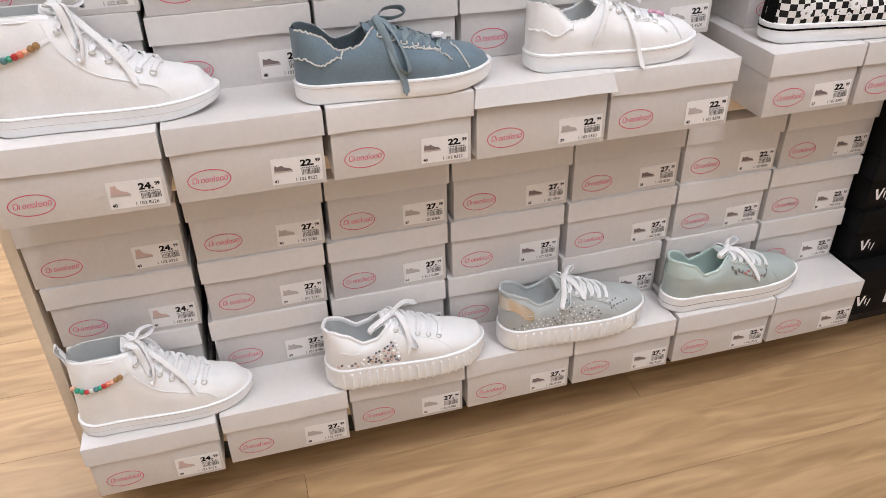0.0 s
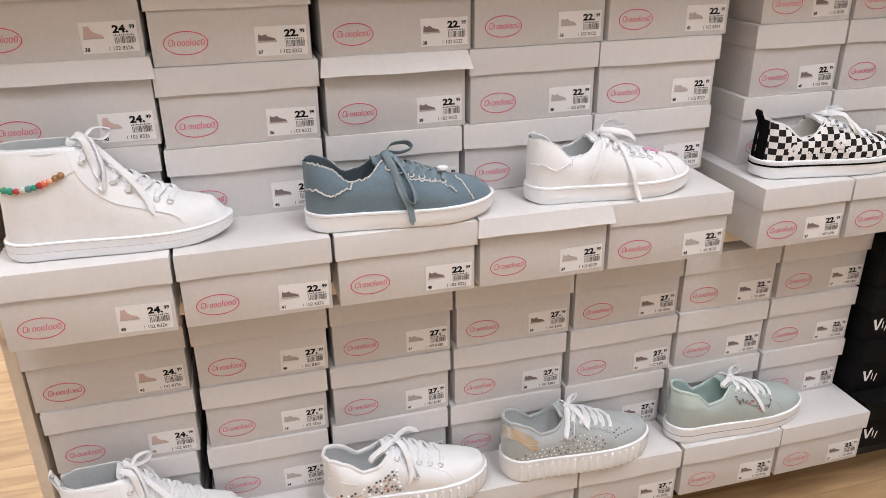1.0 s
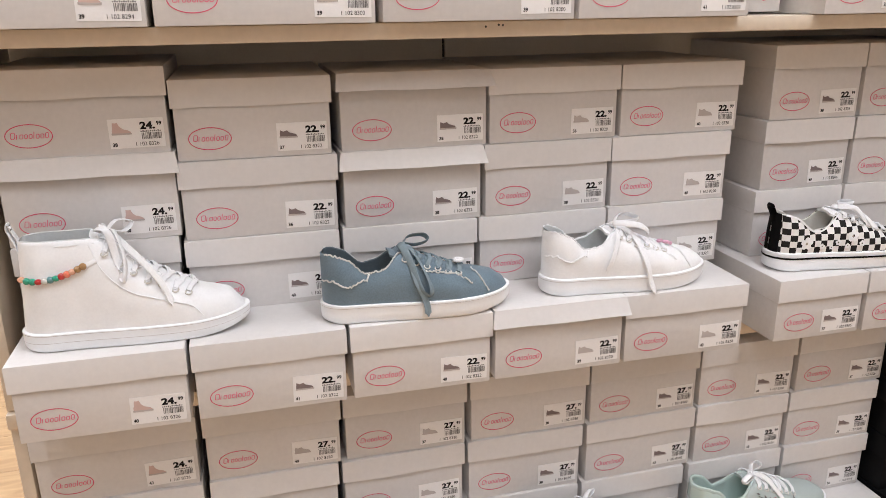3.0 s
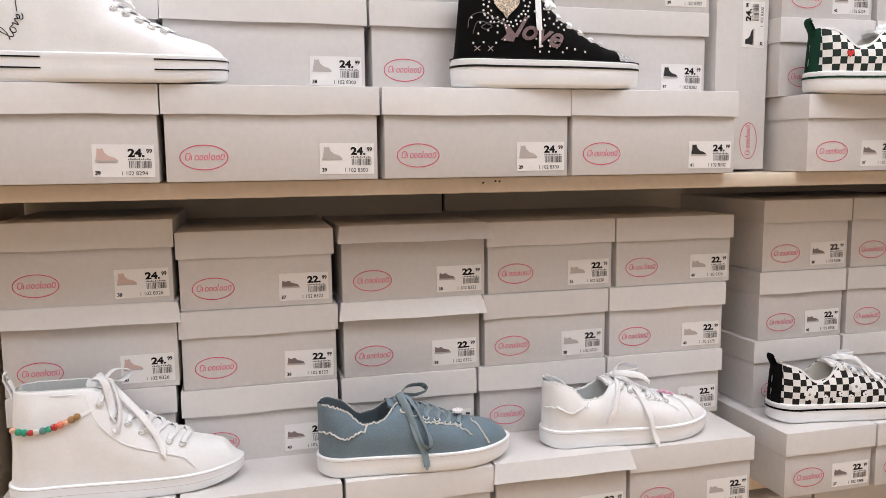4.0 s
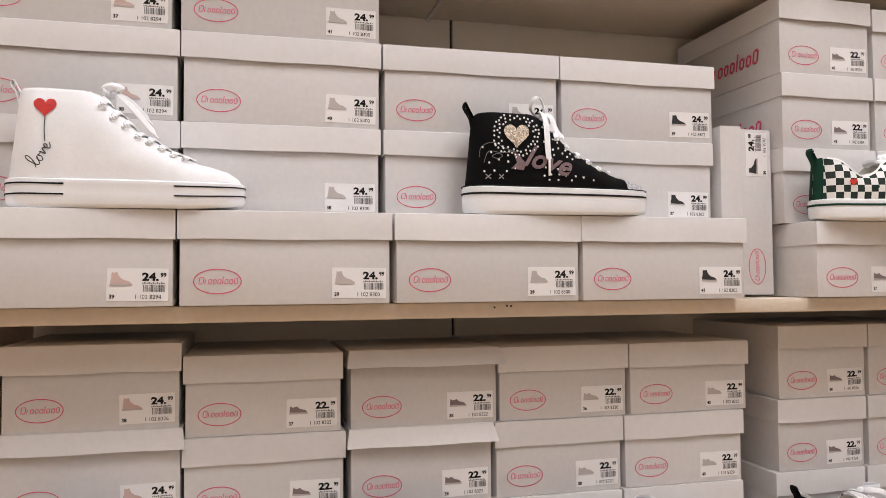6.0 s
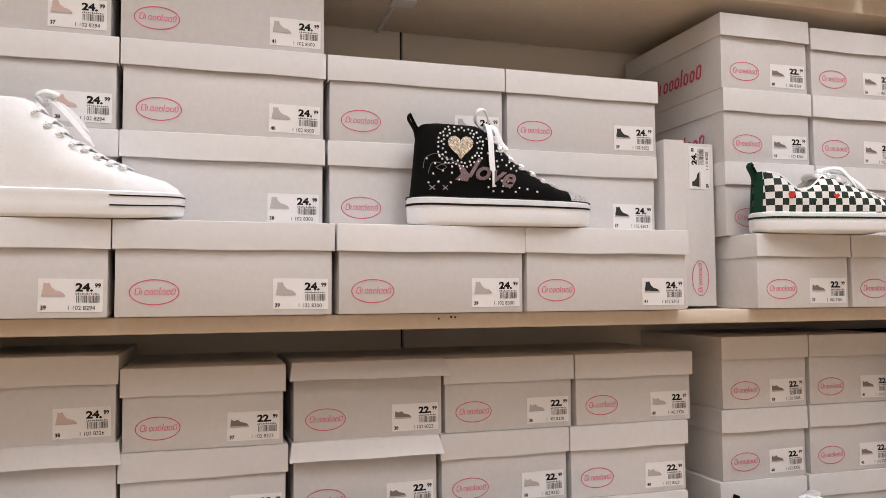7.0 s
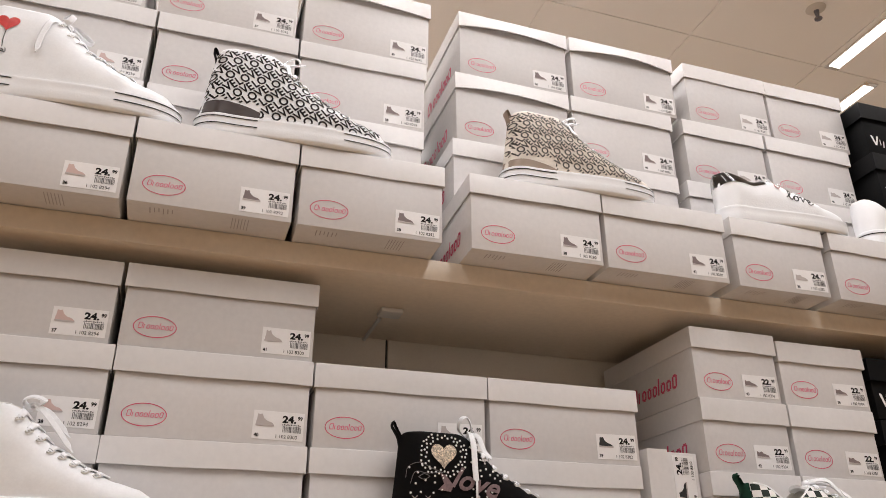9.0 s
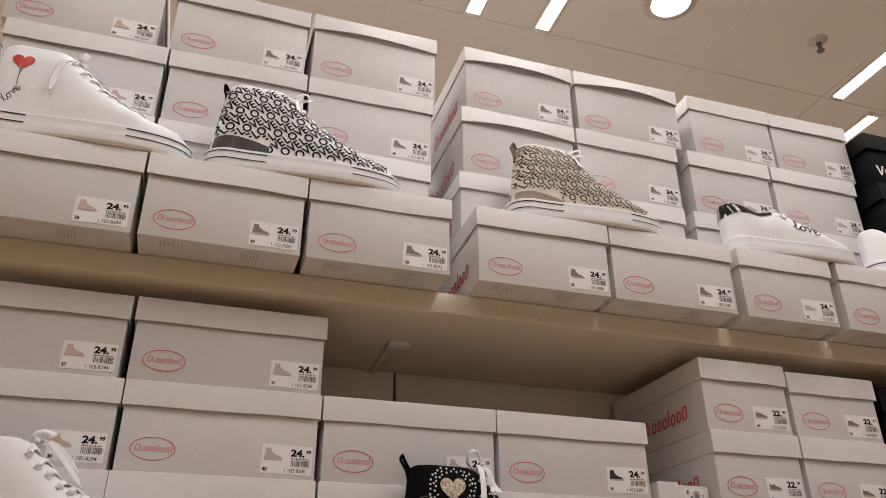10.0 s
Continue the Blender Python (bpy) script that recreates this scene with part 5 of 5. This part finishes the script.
def letter_high(x, y, z, L, turn, light):
    s = Shoe("high_top_sneaker", pose(x, y, z, 0, 0, turn), "%s heel" % ("cream canvas high-top sneaker printed LOVE all over, tan" if light else "white canvas high-top sneaker printed LOVE all over, dark brown"), L, 0.030, high(0.150 if light else 0.160, 0.030), HIGHMOUTH, (0.375, 0.76), CREAMCANVAS if light else CANVAS, LININGWHITE, laces=7, toe_lift=0.010, rake=0.014)
    for f in (0.40, 0.76):
        s.stripe(0.0, 0.32, f, f + 0.05, INK, off=0.0040)
        s.stripe(0.72, 1.0, f, f + 0.05, INK, off=0.0040)
    ptch = TAUPEPATCH if light else BROWNPATCH
    s.patch("heel_counter", 0.0, 0.30, lambda u: 0.0, lambda u: (0.085 if light else 0.115) - 0.06 * (u / 0.30) ** 3, ptch, "smooth leather heel piece")
    s.tab(ptch if light else BLACKCANVAS, 0.010, 0.003, 0.016)
    verts, faces = [], []
    ang, fit = radians(46 if light else 40), 1.0 if light else 1.13
    ca, sa = math.cos(ang), math.sin(ang)
    for i in range(-9, 18):
        for j in range(-3, 20):
            ox, oz = i * 0.0392 + (j % 2) * 0.018 + j * 0.004, j * 0.0146 - 0.10
            pts, ok = [], True
            for v in LOVE.vertices:
                a, b = fit * (v.co.x * 0.82 + ox), fit * (v.co.z * 0.95 + oz)
                px, pz = a * ca - b * sa + 0.03, a * sa + b * ca + 0.02
                u = px / L
                if not 0.012 < u < 0.93 or pz < s.base(u) + (0.020 * (u < 0.29) + 0.003) or pz > s.height(u) - 0.003:
                    pts.append(None)
                else:
                    pts.append(s.side(px, pz, 0.0008))
            if all(p is None for p in pts):
                continue
            index = {}
            for k, p in enumerate(pts):
                if p is not None:
                    index[k] = len(verts)
                    verts.append(p)
            for f in LOVE.polygons:
                if all(k in index for k in f.vertices):
                    faces.append([index[k] for k in f.vertices])
    me = bpy.data.meshes.new("letter_print")
    me.from_pydata(verts, [], faces)
    me.materials.append(BROWNINK if light else INK)
    tagged(part("letter_print", me, INK, s.root, "rows of printed LOVE lettering"), kind="stuff")
    s.bow([[(0.004, -0.012, 0.010), (0.018, -0.020, 0.016), (0.024, -0.016, 0.004), (0.010, -0.008, 0.0)]], [[(0.004, -0.018, -0.006), (0.006, -0.028, -0.026), (0.008, -0.032, -0.040)], [(0.016, -0.006, 0.008), (0.034, -0.010, 0.012)]], 0.008)
    return s


def love_low(x, y, z, L, turn):
    s = Shoe("low_sneaker", pose(x, y, z, 0, 0, turn), "white leather low sneaker with black heel and script", L, 0.028, low(0.104, 0.027, 0.086, 0.100), LOWMOUTH, (0.42, 0.70), LEATHER, BLACKPATENT, laces=5)
    s.patch("heel_counter", 0.0, 0.32, lambda u: 0.42 + 0.28 * (u / 0.32), lambda u: 0.985, BLACKPATENT, "glossy black heel collar")
    cursive(s, 0.550 * L, 0.062, 0.029, -10, 0.0021, "black script word love")
    s.decal("heart_print", heart(0.40 * L, 0.082, 0.0070), ROSEPRINT, "small outlined heart print", 0.0016)
    s.decal("heart_print", heart(0.40 * L, 0.082, 0.0042), LEATHER, "white heart centre", 0.0020)
    s.bow([[(-0.010, -0.012, 0.010), (-0.018, -0.020, 0.002), (-0.006, -0.014, 0.0)]], [[(0.014, 0.008, 0.004), (0.030, 0.016, -0.008)]], 0.008)
    return s


def plain_low(x, y, z, L, turn, mat, label):
    s = Shoe("low_sneaker", pose(x, y, z, 0, 0, turn), label, L, 0.030, low(0.104, 0.030, 0.080, 0.104), LOWMOUTH, (0.42, 0.70), mat, LININGWHITE, laces=5)
    s.stripe(0.0, 1.0, 0.70, 0.76, INK, off=0.0040)
    s.bow([[(-0.008, -0.012, 0.012), (0.006, -0.022, 0.014), (0.012, -0.014, 0.002)]], [[(0.014, -0.016, -0.006), (0.030, -0.030, -0.03)]], 0.0085)
    return s


# floor shelf
beaded_high(-0.188, 0.026, 0.2135, 0.268, 3)
platform_low(0.206, 0.020, 0.2135, 0.276, 1, False)
platform_low(0.516, 0.030, 0.2135, 0.280, 1, True)
mint_low(0.846, 0.038, 0.2135, 0.290, 2)
# second shelf
beaded_high(-0.172, 0.055, 0.7145, 0.286, 2)
frayed_low(0.217, 0.040, 0.7145, 0.274, -1, DENIM, DENIMLACE, DARKLINING, "blue-grey canvas low sneaker with frayed white edges", True)
frayed_low(0.554, 0.052, 0.7145, 0.270, -1, CANVAS, LACE, LINING, "white canvas low sneaker with frayed edges", False)
check_low(0.962, 0.062, 0.711, 0.275, -4, False)
# third shelf
heart_high(-0.160, 0.030, 1.240, 0.274, 0, False)
black_high(0.412, 0.028, 1.240, 0.271, 0)
check_low(0.966, 0.012, 1.238, 0.270, -9, True)
plain_low(1.360, 0.05, 1.238, 0.27, 0, LEATHER, "plain white low sneaker with dark sole line")
# top shelf
heart_high(-0.231, 0.026, 1.802, 0.298, 0, True)
letter_high(0.091, 0.026, 1.802, 0.303, 0, False)
letter_high(0.594, 0.026, 1.802, 0.289, 0, True)
love_low(1.030, 0.026, 1.802, 0.286, 0)
plain_low(1.366, 0.028, 1.802, 0.280, 0, LEATHER, "plain white low sneaker with dark sole line")
plain_low(1.372, 0.05, 0.7185, 0.27, 0, DENIM, "pale blue low sneaker on a black box")

# ---- floor planks ----
PLANK_W, PLANK_L = 0.19, 1.28
PLANKMESH = mesh_of(block(0, PLANK_L - 0.0010, 0, PLANK_W - 0.0008, -0.006, 0.0, 0.0004), "plank", OAK, False)
floor = bpy.data.objects["floor"]
prng = random.Random(9)
y = 0.02 - 20 * PLANK_W
for iy in range(40):
    if y > Y1 - 0.02:
        break
    x = 0.14 - 3 * PLANK_L if iy == 19 else X0 - prng.uniform(0.1, PLANK_L - 0.1)
    while x < X1 - 0.02:
        a, b = max(x, X0), min(x + PLANK_L, X1)
        if b - a > 0.03:
            p = new("plank", PLANKMESH)
            p.location, p.scale = (a, y, 0), ((b - a) / PLANK_L, 1, 1)
            p.parent = floor
        x += PLANK_L
    y += PLANK_W
